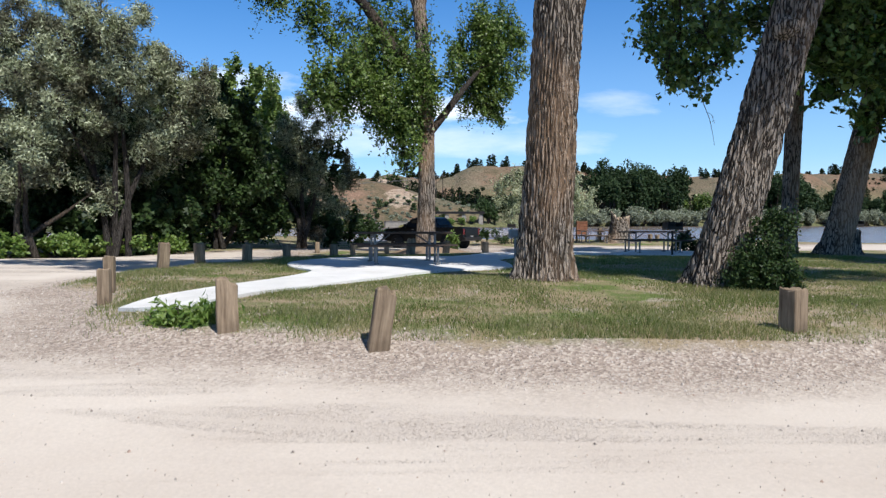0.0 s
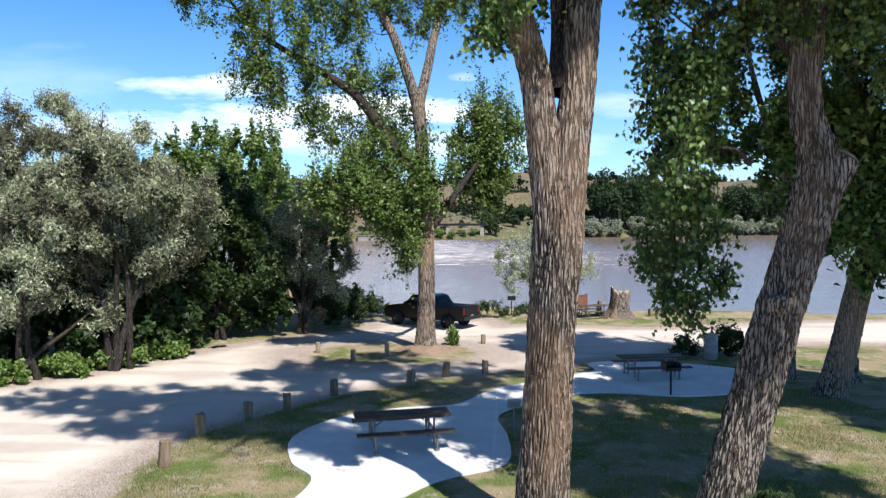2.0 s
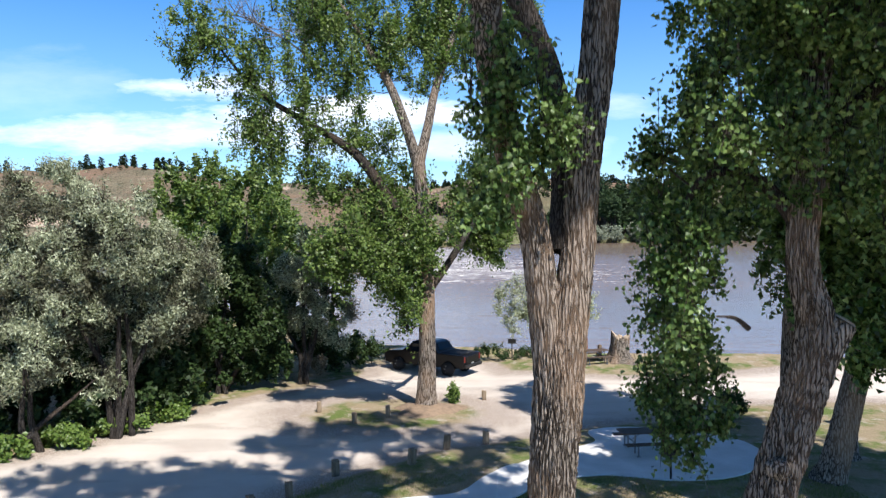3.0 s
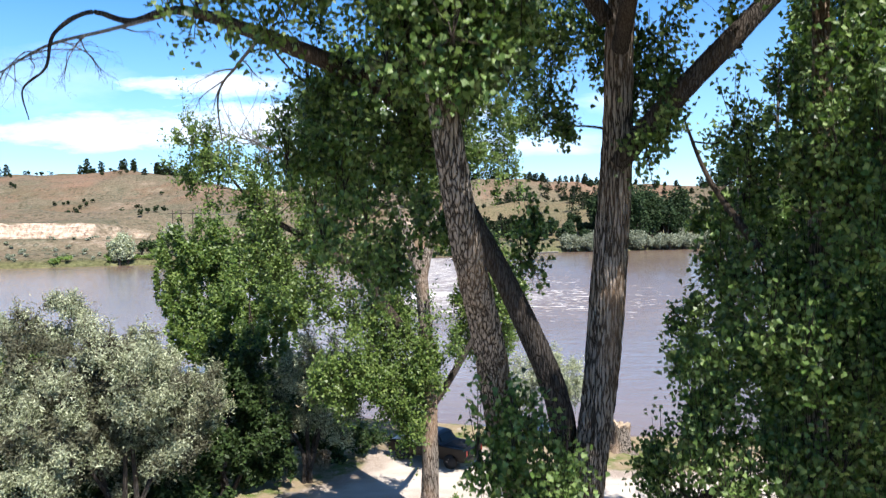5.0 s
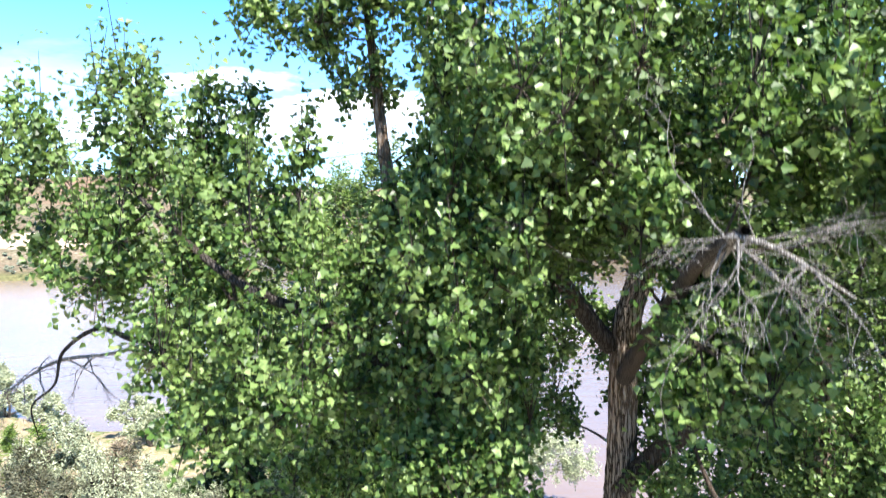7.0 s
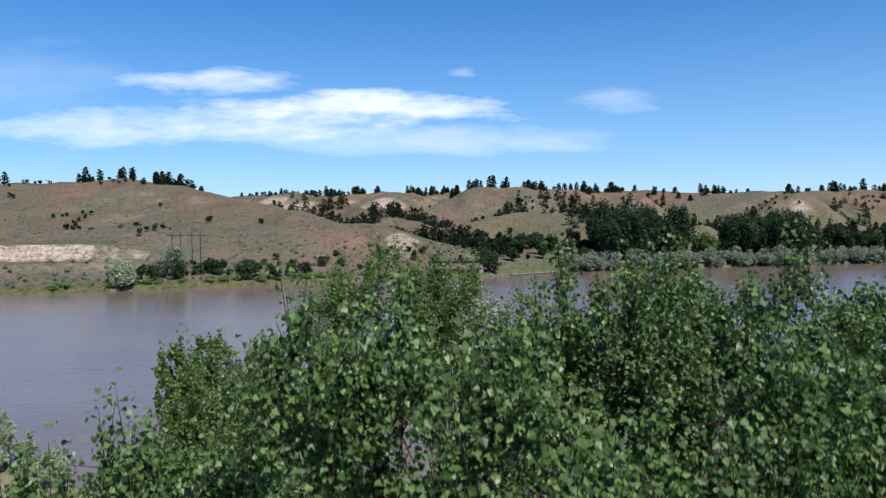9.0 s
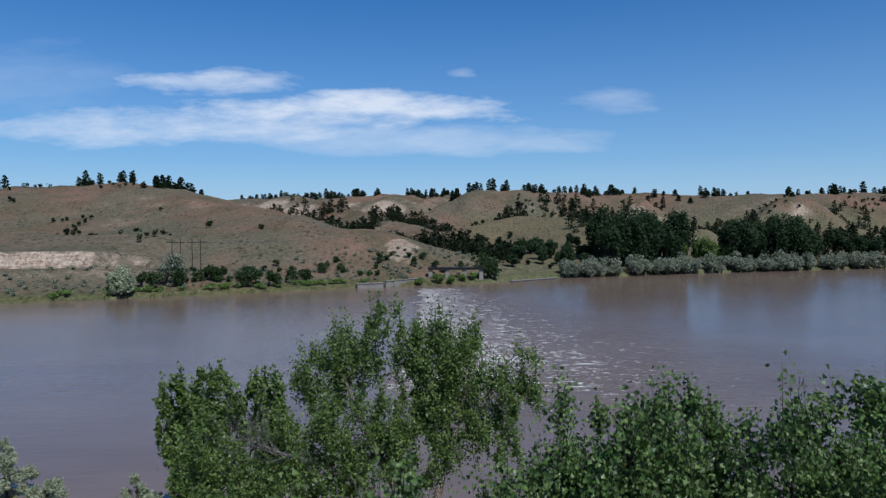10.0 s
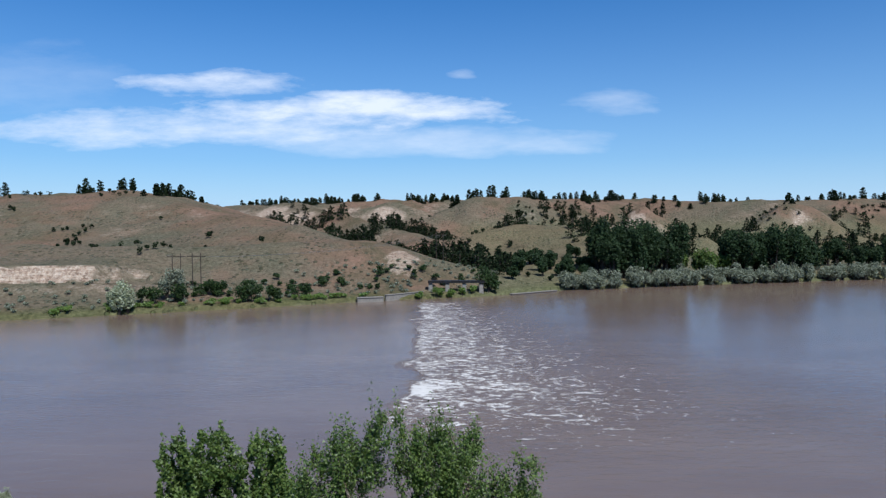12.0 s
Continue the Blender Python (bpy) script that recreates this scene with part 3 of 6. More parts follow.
def foliage(masses, limbs, leaves, size, shape, clump=0.75, per=170, hang=0.5, twig=0.012, lift=0.25, face=0.85, tall=1.15, plume=0.0):
    """Leaves and the branches that carry them, for a crown made of a few leafy masses.
    Each mass breaks up into clumps, each clump into sprays of leaves at a twig's end; every branch
    springs from the nearest wood that has grown so far."""
    weights = np.array([m[6] if len(m) > 6 else m[3] * m[4] * m[5] for m in masses], dtype=float)
    weights /= weights.sum()
    wood, places = [], []
    nodes = np.vstack([np.asarray(l)[len(l) // 4::2] for l in limbs])
    centres = np.vstack([in_mass(m, max(3, int(leaves * w / per)), 0.25) for m, w in zip(masses, weights)])
    gaps = np.array([np.min(np.linalg.norm(nodes[:, :3] - c, axis=1)) for c in centres])
    for c in centres[np.argsort(gaps)]:
        cr = clump * RNG.uniform(0.6, 1.4)
        far = np.linalg.norm(nodes[:, :3] - c, axis=1)
        cost = far + 0.9 * np.maximum(nodes[:, 2] - c[2], 0) + 0.25 * (nodes[:, 3] < 0.012) + RNG.uniform(0, 0.35, len(nodes))
        root = nodes[np.argmin(cost)]
        a, gap = root[:3], np.linalg.norm(root[:3] - c)
        if gap > 0.2:
            mid = (a + c) / 2 + RNG.normal(0, 0.13 * gap, 3) + np.array([0, 0, -0.05 * gap])
            r0 = min(root[3] * 0.7, 0.010 + 0.016 * gap)
            path = spline([(*a, r0), (*mid, r0 * 0.7), (*c, max(r0 * 0.4, 0.005))], 6)
            wood.append(tube(path, 5))
            nodes = np.vstack([nodes, path[2:]])
        tips = in_mass((0, 0, 0, cr * 0.85, cr * 0.85, cr * tall), max(4, int(per / 17)), 0.2)
        if plume:
            # upright shoots: the clump narrows to a point
            up = np.clip(tips[:, 2] / (cr * tall), 0, 1)[:, None]
            tips[:, :2] *= 1 - 0.75 * plume * up
            tips[:, 2:] *= 1 + 0.7 * plume * up
        tips += c + np.array([0, 0, lift * cr])
        for tip in tips:
            way = tip - c
            if np.linalg.norm(way) > 0.25:
                wood.append(tube(np.array([(*c, twig), (*tip, twig * 0.35)]), 3))
            along = RNG.uniform(0.35, 1.18, 17)[:, None]
            places.append(c + way * along + RNG.normal(0, 0.14 * cr + 0.02, (17, 3)))
    P = np.concatenate(places)
    if len(P) > leaves:
        P = P[RNG.permutation(len(P))[:leaves]]
    lv, lf = leaf_arrays(P, size, shape, hang, 0.35, face)
    wv, wf = joined(wood)
    return (lv, lf), (wv, wf)


def tree(name, label, category, base, trunk_pieces, masses, limbs, leaves, size, shape, leaf_mat, bark, group="", limb_pieces=(), **kw):
    """A tree: its trunk and limbs, the thinner branches, and the leaves."""
    root = thing(name, pose(*base), label, category, group)
    inv = np.array(base)
    leafy, wood = foliage(masses, limbs, leaves, size, shape, **kw)
    if trunk_pieces:
        v, f = joined(trunk_pieces)
        part("trunk", mesh_of("trunk", v - inv, f, bark, True), bark, root)
    if limb_pieces:
        wood = joined([wood, *limb_pieces])
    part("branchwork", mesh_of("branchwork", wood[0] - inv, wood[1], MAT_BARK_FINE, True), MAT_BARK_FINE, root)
    part("crown", mesh_of("crown", leafy[0] - inv, leafy[1], leaf_mat), leaf_mat, root)
    return root


# ---- the lie of the land ----
WATER_Z = -1.1
ISLAND = [(-5.4, 12.3), (-4.6, 9.9), (-3.6, 8.3), (-1.5, 7.75), (0.5, 7.35), (1.8, 7.1), (3.2, 7.3), (5.2, 7.9), (9, 8.5), (16, 8.6), (40, 6),
          (44, 30), (20, 35.5), (12, 35.2), (10.5, 32.5), (7.5, 31.6), (4.5, 30.4), (2.2, 28.9), (-0.6, 27.6), (-3.6, 24.6), (-5.0, 22.6), (-6.9, 20.2),
          (-7.3, 17.2), (-6.9, 13.7)]
BUSHES = [(-60, 19), (-30, 22.5), (-16.5, 27.6), (-13.7, 32.5), (-11.4, 36.5), (-7, 41), (-4.9, 44.2), (-5, 47.5), (3.2, 47.6), (4.2, 44.6),
          (8, 42.6), (14, 42), (20, 44.5), (60, 45), (60, 60), (-60, 140)]


def inside_by(poly, x, y):
    """Signed distance to a polygon, positive inside."""
    p = np.array(poly, dtype=float)
    best = np.full(x.shape, 1e9)
    odd = np.zeros(x.shape, dtype=bool)
    for (ax, ay), (bx, by) in zip(p, np.roll(p, -1, axis=0)):
        dx, dy = bx - ax, by - ay
        t = np.clip(((x - ax) * dx + (y - ay) * dy) / (dx * dx + dy * dy), 0, 1)
        best = np.minimum(best, np.hypot(x - ax - t * dx, y - ay - t * dy))
        odd ^= ((ay > y) != (by > y)) & (x < ax + (y - ay) * dx / (dy if dy else 1e-9))
    return np.where(odd, best, -best)


def near_shore(x):
    return np.interp(x, [-3000, -120, -60, -47, -41, -33, -24, -14, -8, 10, 40, 3000], [900, 130, 89, 81, 76, 73, 76, 75, 58, 51, 50, 60])


def far_shore(x):
    return np.interp(x, [-3000, -400, -164, -83, -34, 23, 64, 130, 268, 600, 3000], [120, 205, 273, 309, 335, 356, 385, 408, 447, 520, 900])


def smooth(v, lo, hi):
    t = np.clip((v - lo) / (hi - lo), 0, 1)
    return t * t * (3 - 2 * t)


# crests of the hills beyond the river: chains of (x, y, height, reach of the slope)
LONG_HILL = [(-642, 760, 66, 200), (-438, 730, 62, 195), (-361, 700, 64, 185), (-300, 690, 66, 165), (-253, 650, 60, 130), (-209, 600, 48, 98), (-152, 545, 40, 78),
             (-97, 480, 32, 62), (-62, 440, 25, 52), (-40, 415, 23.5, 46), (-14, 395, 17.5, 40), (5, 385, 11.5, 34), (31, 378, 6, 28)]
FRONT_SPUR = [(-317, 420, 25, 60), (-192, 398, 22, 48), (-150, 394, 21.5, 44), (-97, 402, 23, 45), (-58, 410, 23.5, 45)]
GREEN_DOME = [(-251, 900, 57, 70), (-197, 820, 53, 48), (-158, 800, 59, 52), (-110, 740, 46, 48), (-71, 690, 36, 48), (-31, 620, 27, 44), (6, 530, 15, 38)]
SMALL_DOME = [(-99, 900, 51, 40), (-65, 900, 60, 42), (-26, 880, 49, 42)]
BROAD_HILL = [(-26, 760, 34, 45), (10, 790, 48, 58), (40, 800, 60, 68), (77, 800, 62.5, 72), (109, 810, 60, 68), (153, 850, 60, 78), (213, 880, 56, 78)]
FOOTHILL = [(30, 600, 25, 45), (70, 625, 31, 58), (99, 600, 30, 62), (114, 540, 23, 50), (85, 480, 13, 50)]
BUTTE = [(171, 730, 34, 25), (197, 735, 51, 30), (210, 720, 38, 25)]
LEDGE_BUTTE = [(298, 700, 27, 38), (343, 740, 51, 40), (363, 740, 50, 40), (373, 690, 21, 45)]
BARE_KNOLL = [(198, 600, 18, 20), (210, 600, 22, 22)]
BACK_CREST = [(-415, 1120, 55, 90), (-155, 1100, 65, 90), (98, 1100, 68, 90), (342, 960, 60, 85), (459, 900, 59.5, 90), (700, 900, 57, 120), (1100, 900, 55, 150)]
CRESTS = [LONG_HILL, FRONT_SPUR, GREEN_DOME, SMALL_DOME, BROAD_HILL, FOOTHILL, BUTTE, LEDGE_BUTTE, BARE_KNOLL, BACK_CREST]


def ridge(chain, x, y):
    """Height of one ridge: its crest line with concave slopes to both sides."""
    best = np.zeros_like(np.asarray(x, dtype=float))
    for (x0, y0, z0, w0), (x1, y1, z1, w1) in zip(chain, chain[1:]):
        dx, dy = x1 - x0, y1 - y0
        t = np.clip(((x - x0) * dx + (y - y0) * dy) / (dx * dx + dy * dy), 0, 1)
        d = np.hypot(x - x0 - t * dx, y - y0 - t * dy)
        best = np.maximum(best, (z0 + (z1 - z0) * t) * np.exp(-(d / (1.08 * (w0 + (w1 - w0) * t))) ** 1.7))
    return best


def land(x, y):
    """Height of the ground."""
    mound = 0.34 * np.exp(-((x - 0.8) / 5.5) ** 2 - ((y - 12.6) / 4.2) ** 2)
    lawn = 0.25 * smooth(inside_by(ISLAND, x, y), -1.2, 0.8) * smooth(44 - y, 0, 20)
    near = np.maximum(mound, lawn) - 0.12 * np.exp(-((y - 33) / 5.0) ** 2) + 0.04 * np.sin(x * 0.7) * np.sin(y * 0.55)
    near = near - 0.26 * smooth(y, 37, 44) * smooth(7 - x, 0, 5) * smooth(x, -14, -8)
    s = near_shore(x) - y
    near = near * smooth(s, 1, 8) + 0.45 * np.exp(-(s / 3.5) ** 2) * smooth(x, -8, 4) * smooth(26 - x, 0, 6)
    near = near + (WATER_Z - 0.5) * (1 - smooth(s, -1.5, 3.2)) - 3.0 * (1 - smooth(s, -14, 0))
    f = y - far_shore(x)
    bank = 0.9 + 3.4 * smooth(f, 4, 45) + 0.018 * np.clip(f, 0, 900)
    bank = bank + 10.5 * smooth(f, 34, 48) * smooth(-x, 128, 165) * smooth(420 + x, 0, 200)
    hills = bank ** 1.0
    acc = np.exp(hills / 3.0)
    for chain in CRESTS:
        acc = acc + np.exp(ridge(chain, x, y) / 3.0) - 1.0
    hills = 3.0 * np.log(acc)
    step = f + 5.0 * np.sin(x / 17) + 4.0 * np.sin(x / 7.1 + 1.5 * np.sin(x / 23))
    cap = 4.5 + 0.05 * f + 11.5 * smooth(step, 60, 67) + 300 * smooth(f, 90, 260)
    hills = np.where((x < -118) & (hills > cap), cap + (hills - cap) * smooth(x, -138, -118), hills)
    hills = hills * smooth(f, 5, 70) + bank * (1 - smooth(f, 5, 70))
    back = np.maximum(hills, 52 * smooth(y, 1050, 1500))
    far = back * smooth(f, -2, 5) + (WATER_Z - 3.5) * (1 - smooth(f, -4, 2.0))
    return np.where(s > -60, near, far) if np.ndim(x) else (near if s > -60 else far)


def rough_land(x, y):
    z = land(x, y)
    f = y - far_shore(x)
    high = smooth(f, 20, 140)
    wave = np.zeros_like(z)
    for i in np.flatnonzero((high > 0).ravel()):
        px, py = x.flat[i], y.flat[i]
        p = Vector((px / 95, py / 95, 3.0))
        wave.flat[i] = 3.6 * noise.fractal(p, 0.9, 2.1, 6) - 3.4 * abs(noise.noise(Vector((px / 45, py / 100, 8.0)))) - 2.4 * abs(noise.noise(Vector((px / 19, py / 45, 4.0)))) + 1.3
    return z + high * wave * (0.35 + 0.65 * smooth(z, 8, 40))


def stretched(stops):
    """Grid lines from (place, step) stops: each step holds up to the next place."""
    out = [stops[0][0]]
    for (a, step), (b, _) in zip(stops, stops[1:]):
        n = max(1, int(round((b - a) / step)))
        out += list(np.linspace(a, b, n + 1)[1:])
    return np.array(out)


GX = stretched([(-4000, 800), (-1600, 100), (-700, 9), (-460, 7), (-90, 5), (-30, 1.0), (-14, 0.3), (14, 1.0), (30, 5), (90, 7), (560, 20), (900, 100), (1600, 800), (4000, 0)])
GY = stretched([(-600, 120), (-120, 10), (-10, 1.5), (3, 0.3), (40, 0.8), (62, 5), (110, 20), (190, 6), (290, 3), (450, 7), (960, 13), (1150, 25), (1500, 350), (4300, 0)])
XX, YY = np.meshgrid(GX, GY)
ZZ = rough_land(XX, YY)


def height(x, y):
    """Height of the built ground, between its grid lines."""
    i = int(np.clip(np.searchsorted(GX, x) - 1, 0, len(GX) - 2))
    j = int(np.clip(np.searchsorted(GY, y) - 1, 0, len(GY) - 2))
    u, v = (x - GX[i]) / (GX[i + 1] - GX[i]), (y - GY[j]) / (GY[j + 1] - GY[j])
    return float((ZZ[j, i] * (1 - u) + ZZ[j, i + 1] * u) * (1 - v) + (ZZ[j + 1, i] * (1 - u) + ZZ[j + 1, i + 1] * u) * v)


def turf(x, y):
    t = np.maximum(inside_by(ISLAND, x, y), inside_by(BUSHES, x, y))
    oval = 2.4 * (1 - np.hypot((x + 2.4) / 4.0, (y - 34.3) / 2.7))
    # meadow beyond the gravel on every other side
    meadow = np.maximum(-7.0 - y + 1.2 * np.sin(x / 9.0), np.maximum(-34.0 - x, x - 38.0) + 1.5 * np.sin(y / 11.0))
    return np.clip(np.maximum(np.maximum(t, oval), meadow), -4, 4)


def build_ground():
    n, k = XX.shape
    idx = np.arange(n * k).reshape(n, k)
    q = np.stack([idx[:-1, :-1], idx[:-1, 1:], idx[1:, 1:], idx[1:, :-1]], axis=-1).reshape(-1, 4)
    far = (YY[:-1, :-1] > 150).ravel().astype(np.int32)
    t = turf(XX.ravel(), YY.ravel())
    v = np.stack([XX, YY, ZZ], axis=-1).reshape(-1, 3)
    me = mesh_of("ground", v, q, [MAT_GROUND, MAT_HILL], True, far, {"turf": t})
    tagged(new("ground", me), "pale gravel, thin lawn, river bed and dry hills in one sheet", "ground", "", "structure")


build_ground()


def build_river():
    xs = stretched([(-4000, 500), (-700, 50), (-100, 12), (150, 50), (700, 500), (4000, 0)])
    ys = stretched([(40, 12), (340, 40), (1000, 0)])
    X, Y = np.meshgrid(xs, ys)
    n, k = X.shape
    idx = np.arange(n * k).reshape(n, k)
    q = np.stack([idx[:-1, :-1], idx[:-1, 1:], idx[1:, 1:], idx[1:, :-1]], axis=-1).reshape(-1, 4)
    me = mesh_of("river", np.stack([X, Y, np.full_like(X, WATER_Z)], axis=-1).reshape(-1, 3), q, MAT_WATER, True)
    tagged(new("river", me), "wide brown river with white water below a weir", "river", "", "structure")


build_river()


# ---- concrete path and picnic pads ----
def slab(name, outline, label):
    """A cast slab that follows the ground, with an even thickness and a rounded rim."""
    pts = spline([(*p, 0.0) for p in outline] + [(*outline[0], 0.0)], 12 * len(outline))[:-1, :2]
    bm = fresh()
    ring = [bm.verts.new((x, y, height(x, y) + 0.05)) for x, y in pts]
    bm.faces.new(ring)
    bm.normal_update()
    if bm.faces[:][0].normal.z < 0:
        bmesh.ops.reverse_faces(bm, faces=bm.faces[:])
    ext = bmesh.ops.extrude_face_region(bm, geom=bm.faces[:])
    for v in ext["geom"]:
        if isinstance(v, bmesh.types.BMVert):
            v.co.z -= 0.14
    bmesh.ops.recalc_face_normals(bm, faces=bm.faces[:])
    me = bpy.data.meshes.new(name)
    bm.to_mesh(me)
    bm.free()
    me.materials.append(MAT_CONCRETE)
    return tagged(new(name, me), label, "path", "", "structure")


slab("pavement", [(-4.2, 9.5), (-3.7, 9.15), (-3.2, 9.1), (-2.95, 10.3), (-2.6, 11.6), (-1.5, 13.8), (-0.7, 15.3), (0.1, 16.2), (1.5, 17.2), (1.75, 19.4), (1.65, 21.6),
                   (2.6, 23.0), (3.6, 24.2), (2.6, 25.6), (1.4, 24.4), (0.4, 22.9), (-1.4, 22.4), (-3.0, 21.3), (-3.95, 19.4), (-3.6, 17.4), (-2.9, 16.2), (-3.2, 14.4), (-3.68, 12.5), (-4.0, 10.8)],
     "pale concrete footpath widening into a round picnic pad")
slab("pavement_2", [(2.6, 25.64), (3.63, 24.22), (5.6, 24.6), (7.6, 24.0), (9.8, 24.3), (11.5, 26.0), (11.6, 28.6), (10.0, 30.3), (7.6, 30.8), (6.0, 30.2), (5.9, 28.6), (4.4, 27.3)],
     "pale concrete picnic pad under the trees")


# ---- fence posts ----
def wooden_post(x, y, h, w, lean=(0, 0), turn=0.0, tone="", split=False):
    bm = fresh()
    r = bmesh.ops.create_cube(bm, size=1.0)
    bmesh.ops.subdivide_edges(bm, edges=bm.edges[:], cuts=3, use_grid_fill=True)
    seed = x * 3.1 + y
    for v in bm.verts:
        z = v.co.z + 0.5
        wob = 1 + 0.07 * noise.noise(Vector((v.co.x * 3 + seed, v.co.y * 3, z * 4)))
        v.co.x *= w * wob
        v.co.y *= w * wob
        top = 0.05 * noise.noise(Vector((v.co.x * 9 + seed, v.co.y * 9, 0))) if z > 0.95 else 0.0
        if split and z > 0.7 and v.co.x > 0.1 * w:
            top -= 0.05 * z
        v.co.z = z * (h + 0.18) - 0.18 + top
    bmesh.ops.bevel(bm, geom=[e for e in bm.edges if e.calc_face_angle(0) > 1.0], offset=0.012, segments=1, affect="EDGES")
    me = bpy.data.meshes.new("wooden_post")
    bm.to_mesh(me)
    bm.free()
    me.materials.append(MAT_POST)
    ob = new("wooden_post", me)
    ob.matrix_basis = pose(x, y, height(x, y), lean[0], lean[1], turn)
    return tagged(ob, tone or "square weathered timber post set in the lawn's edge", "post", "posts along the lawn")


wooden_post(-0.64, 7.2, 0.60, 0.20, (-4, 9), 12, "leaning split timber post with a torn top", True)
wooden_post(-2.32, 7.9, 0.56, 0.22, (0, -1), 20, "thick cracked timber post with a flat top", True)
wooden_post(3.72, 7.80, 0.45, 0.21, (0, 0), 28, "short square timber post beside gravel")
wooden_post(-4.95, 10.75, 0.52, 0.17, (0, 0), 8)
wooden_post(-5.6, 12.35, 0.62, 0.17, (0, 0), 10)
for px, py, ph in ((-6.55, 17.2, 0.62), (-6.6, 20.0, 0.6), (-5.75, 21.6, 0.55), (-4.85, 22.9, 0.5), (-3.75, 25.3, 0.55), (-1.15, 26.0, 0.55), (0.1, 28.1, 0.55), (1.65, 28.8, 0.5)):
    wooden_post(px, py, ph, 0.24, (RNG.uniform(-3, 3), RNG.uniform(-5, 5)), RNG.uniform(0, 40))
for px, py, ph in ((-5.9, 34.6, 0.5), (-4.0, 32.6, 0.5), (-2.56, 33.6, 0.55), (2.0, 36.6, 0.45), (13.0, 46.2, 0.5), (13.5, 46.4, 0.45), (10.0, 47.2, 0.8)):
    wooden_post(px, py, ph, 0.2, (RNG.uniform(-2, 2), RNG.uniform(-3, 3)), RNG.uniform(0, 40), "short weathered timber post beside gravel")


# ---- picnic tables ----
def picnic_table(x, y, turn, length=2.4, label=""):
    root = thing("picnic_table", pose(x, y, height(x, y) + (0.05 if y < 40 else 0.0), 0, 0, turn), label, "picnic table", "park picnic tables")
    for i in range(3):
        part("tabletop_plank", box(fresh(), 0, (i - 1) * 0.255, 0.755, length, 0.245, 0.045, None, 0.006), MAT_PLANK, root)
    for s in (-1, 1):
        for k in (0, 1):
            part("bench_plank", box(fresh(), 0, s * (0.66 + k * 0.15), 0.455, length, 0.14, 0.045, None, 0.006), MAT_PLANK, root)
    for s in (-1, 1):
        px = s * length * 0.31
        bm = fresh()
        for t in (-1, 1):
            rod(bm, (px, t * 0.36, 0.73), (px, t * 0.36, 0.03), 0.03)
            rod(bm, (px, t * 0.735, 0.43), (px, t * 0.735, 0.03), 0.03)
        rod(bm, (px, -0.80, 0.415), (px, 0.80, 0.415), 0.026)
        rod(bm, (px, -0.36, 0.71), (px, 0.36, 0.71), 0.026)
        part("pipe_leg_frame", bm, MAT_STEEL, root)
        part("brace", rod(fresh(), (px, 0, 0.43), (px - s * 0.42, 0, 0.71), 0.018, 8), MAT_STEEL, root)
        for t in (-1, 1):
            part("foot_plate", box(fresh(), px, t * 0.735, 0.015, 0.12, 0.14, 0.03, None, 0.006), MAT_STEEL, root)
    return root


picnic_table(-1.02, 18.75, 12, 2.45, "brown plank picnic table on steel pipe legs, standing on concrete")
picnic_table(7.75, 27.3, 6, 2.45, "brown plank picnic table in tree shade on a concrete pad")
picnic_table(9.35, 46.0, 14, 1.9, "brown plank picnic table on the river bank")


def grill(x, y, turn, h=1.1, label=""):
    root = thing("pedestal_grill", pose(x, y, height(x, y), 0, 0, turn), label, "grill", "park grills")
    part("pole", rod(fresh(), (0, 0, -0.25), (0, 0, h - 0.28), 0.035), MAT_IRON, root)
    bm = fresh()
    for s in (-1, 1):
        box(bm, s * 0.255, 0, h - 0.12, 0.012, 0.42, 0.24, None, 0.003)
    box(bm, 0, 0.205, h - 0.12, 0.50, 0.012, 0.24, None, 0.003)
    box(bm, 0, 0, h - 0.245, 0.52, 0.42, 0.012, None, 0.003)
    box(bm, 0, -0.205, h - 0.19, 0.50, 0.012, 0.10, None, 0.003)
    part("firebox", bm, MAT_IRON, root)
    bm = fresh()
    for i in range(9):
        rod(bm, (-0.24 + i * 0.06, -0.2, h - 0.04), (-0.24 + i * 0.06, 0.2, h - 0.04), 0.007, 6)
    part("grate", bm, MAT_IRON, root)
    part("handle", rod(fresh(), (0.26, -0.1, h - 0.04), (0.40, -0.1, h - 0.04), 0.012, 8), MAT_IRON, root)
    return root


grill(7.5, 24.1, 8, 1.12, "black iron pedestal grill beside the picnic pad")
grill(17.2, 30.8, 10, 1.3, "black iron pedestal grill in deep shade beside a stump")
grill(4.45, 48.0, -5, 1.25, "black iron pedestal grill on the river bank")


def meter_post(x, y):
    root = thing("utility_post", pose(x, y, height(x, y), 0, 0, 6), "thin steel post with a small pale box", "utility post")
    part("pole", rod(fresh(), (0, 0, -0.2), (0, 0, 0.75), 0.03), MAT_STEEL, root)
    part("box", box(fresh(), 0, -0.02, 0.83, 0.36, 0.16, 0.22, None, 0.012), MAT_BIN, root)
    part("cover", box(fresh(), 0, -0.11, 0.83, 0.28, 0.012, 0.15, None, 0.004), MAT_STEEL, root)


meter_post(1.95, 19.9)


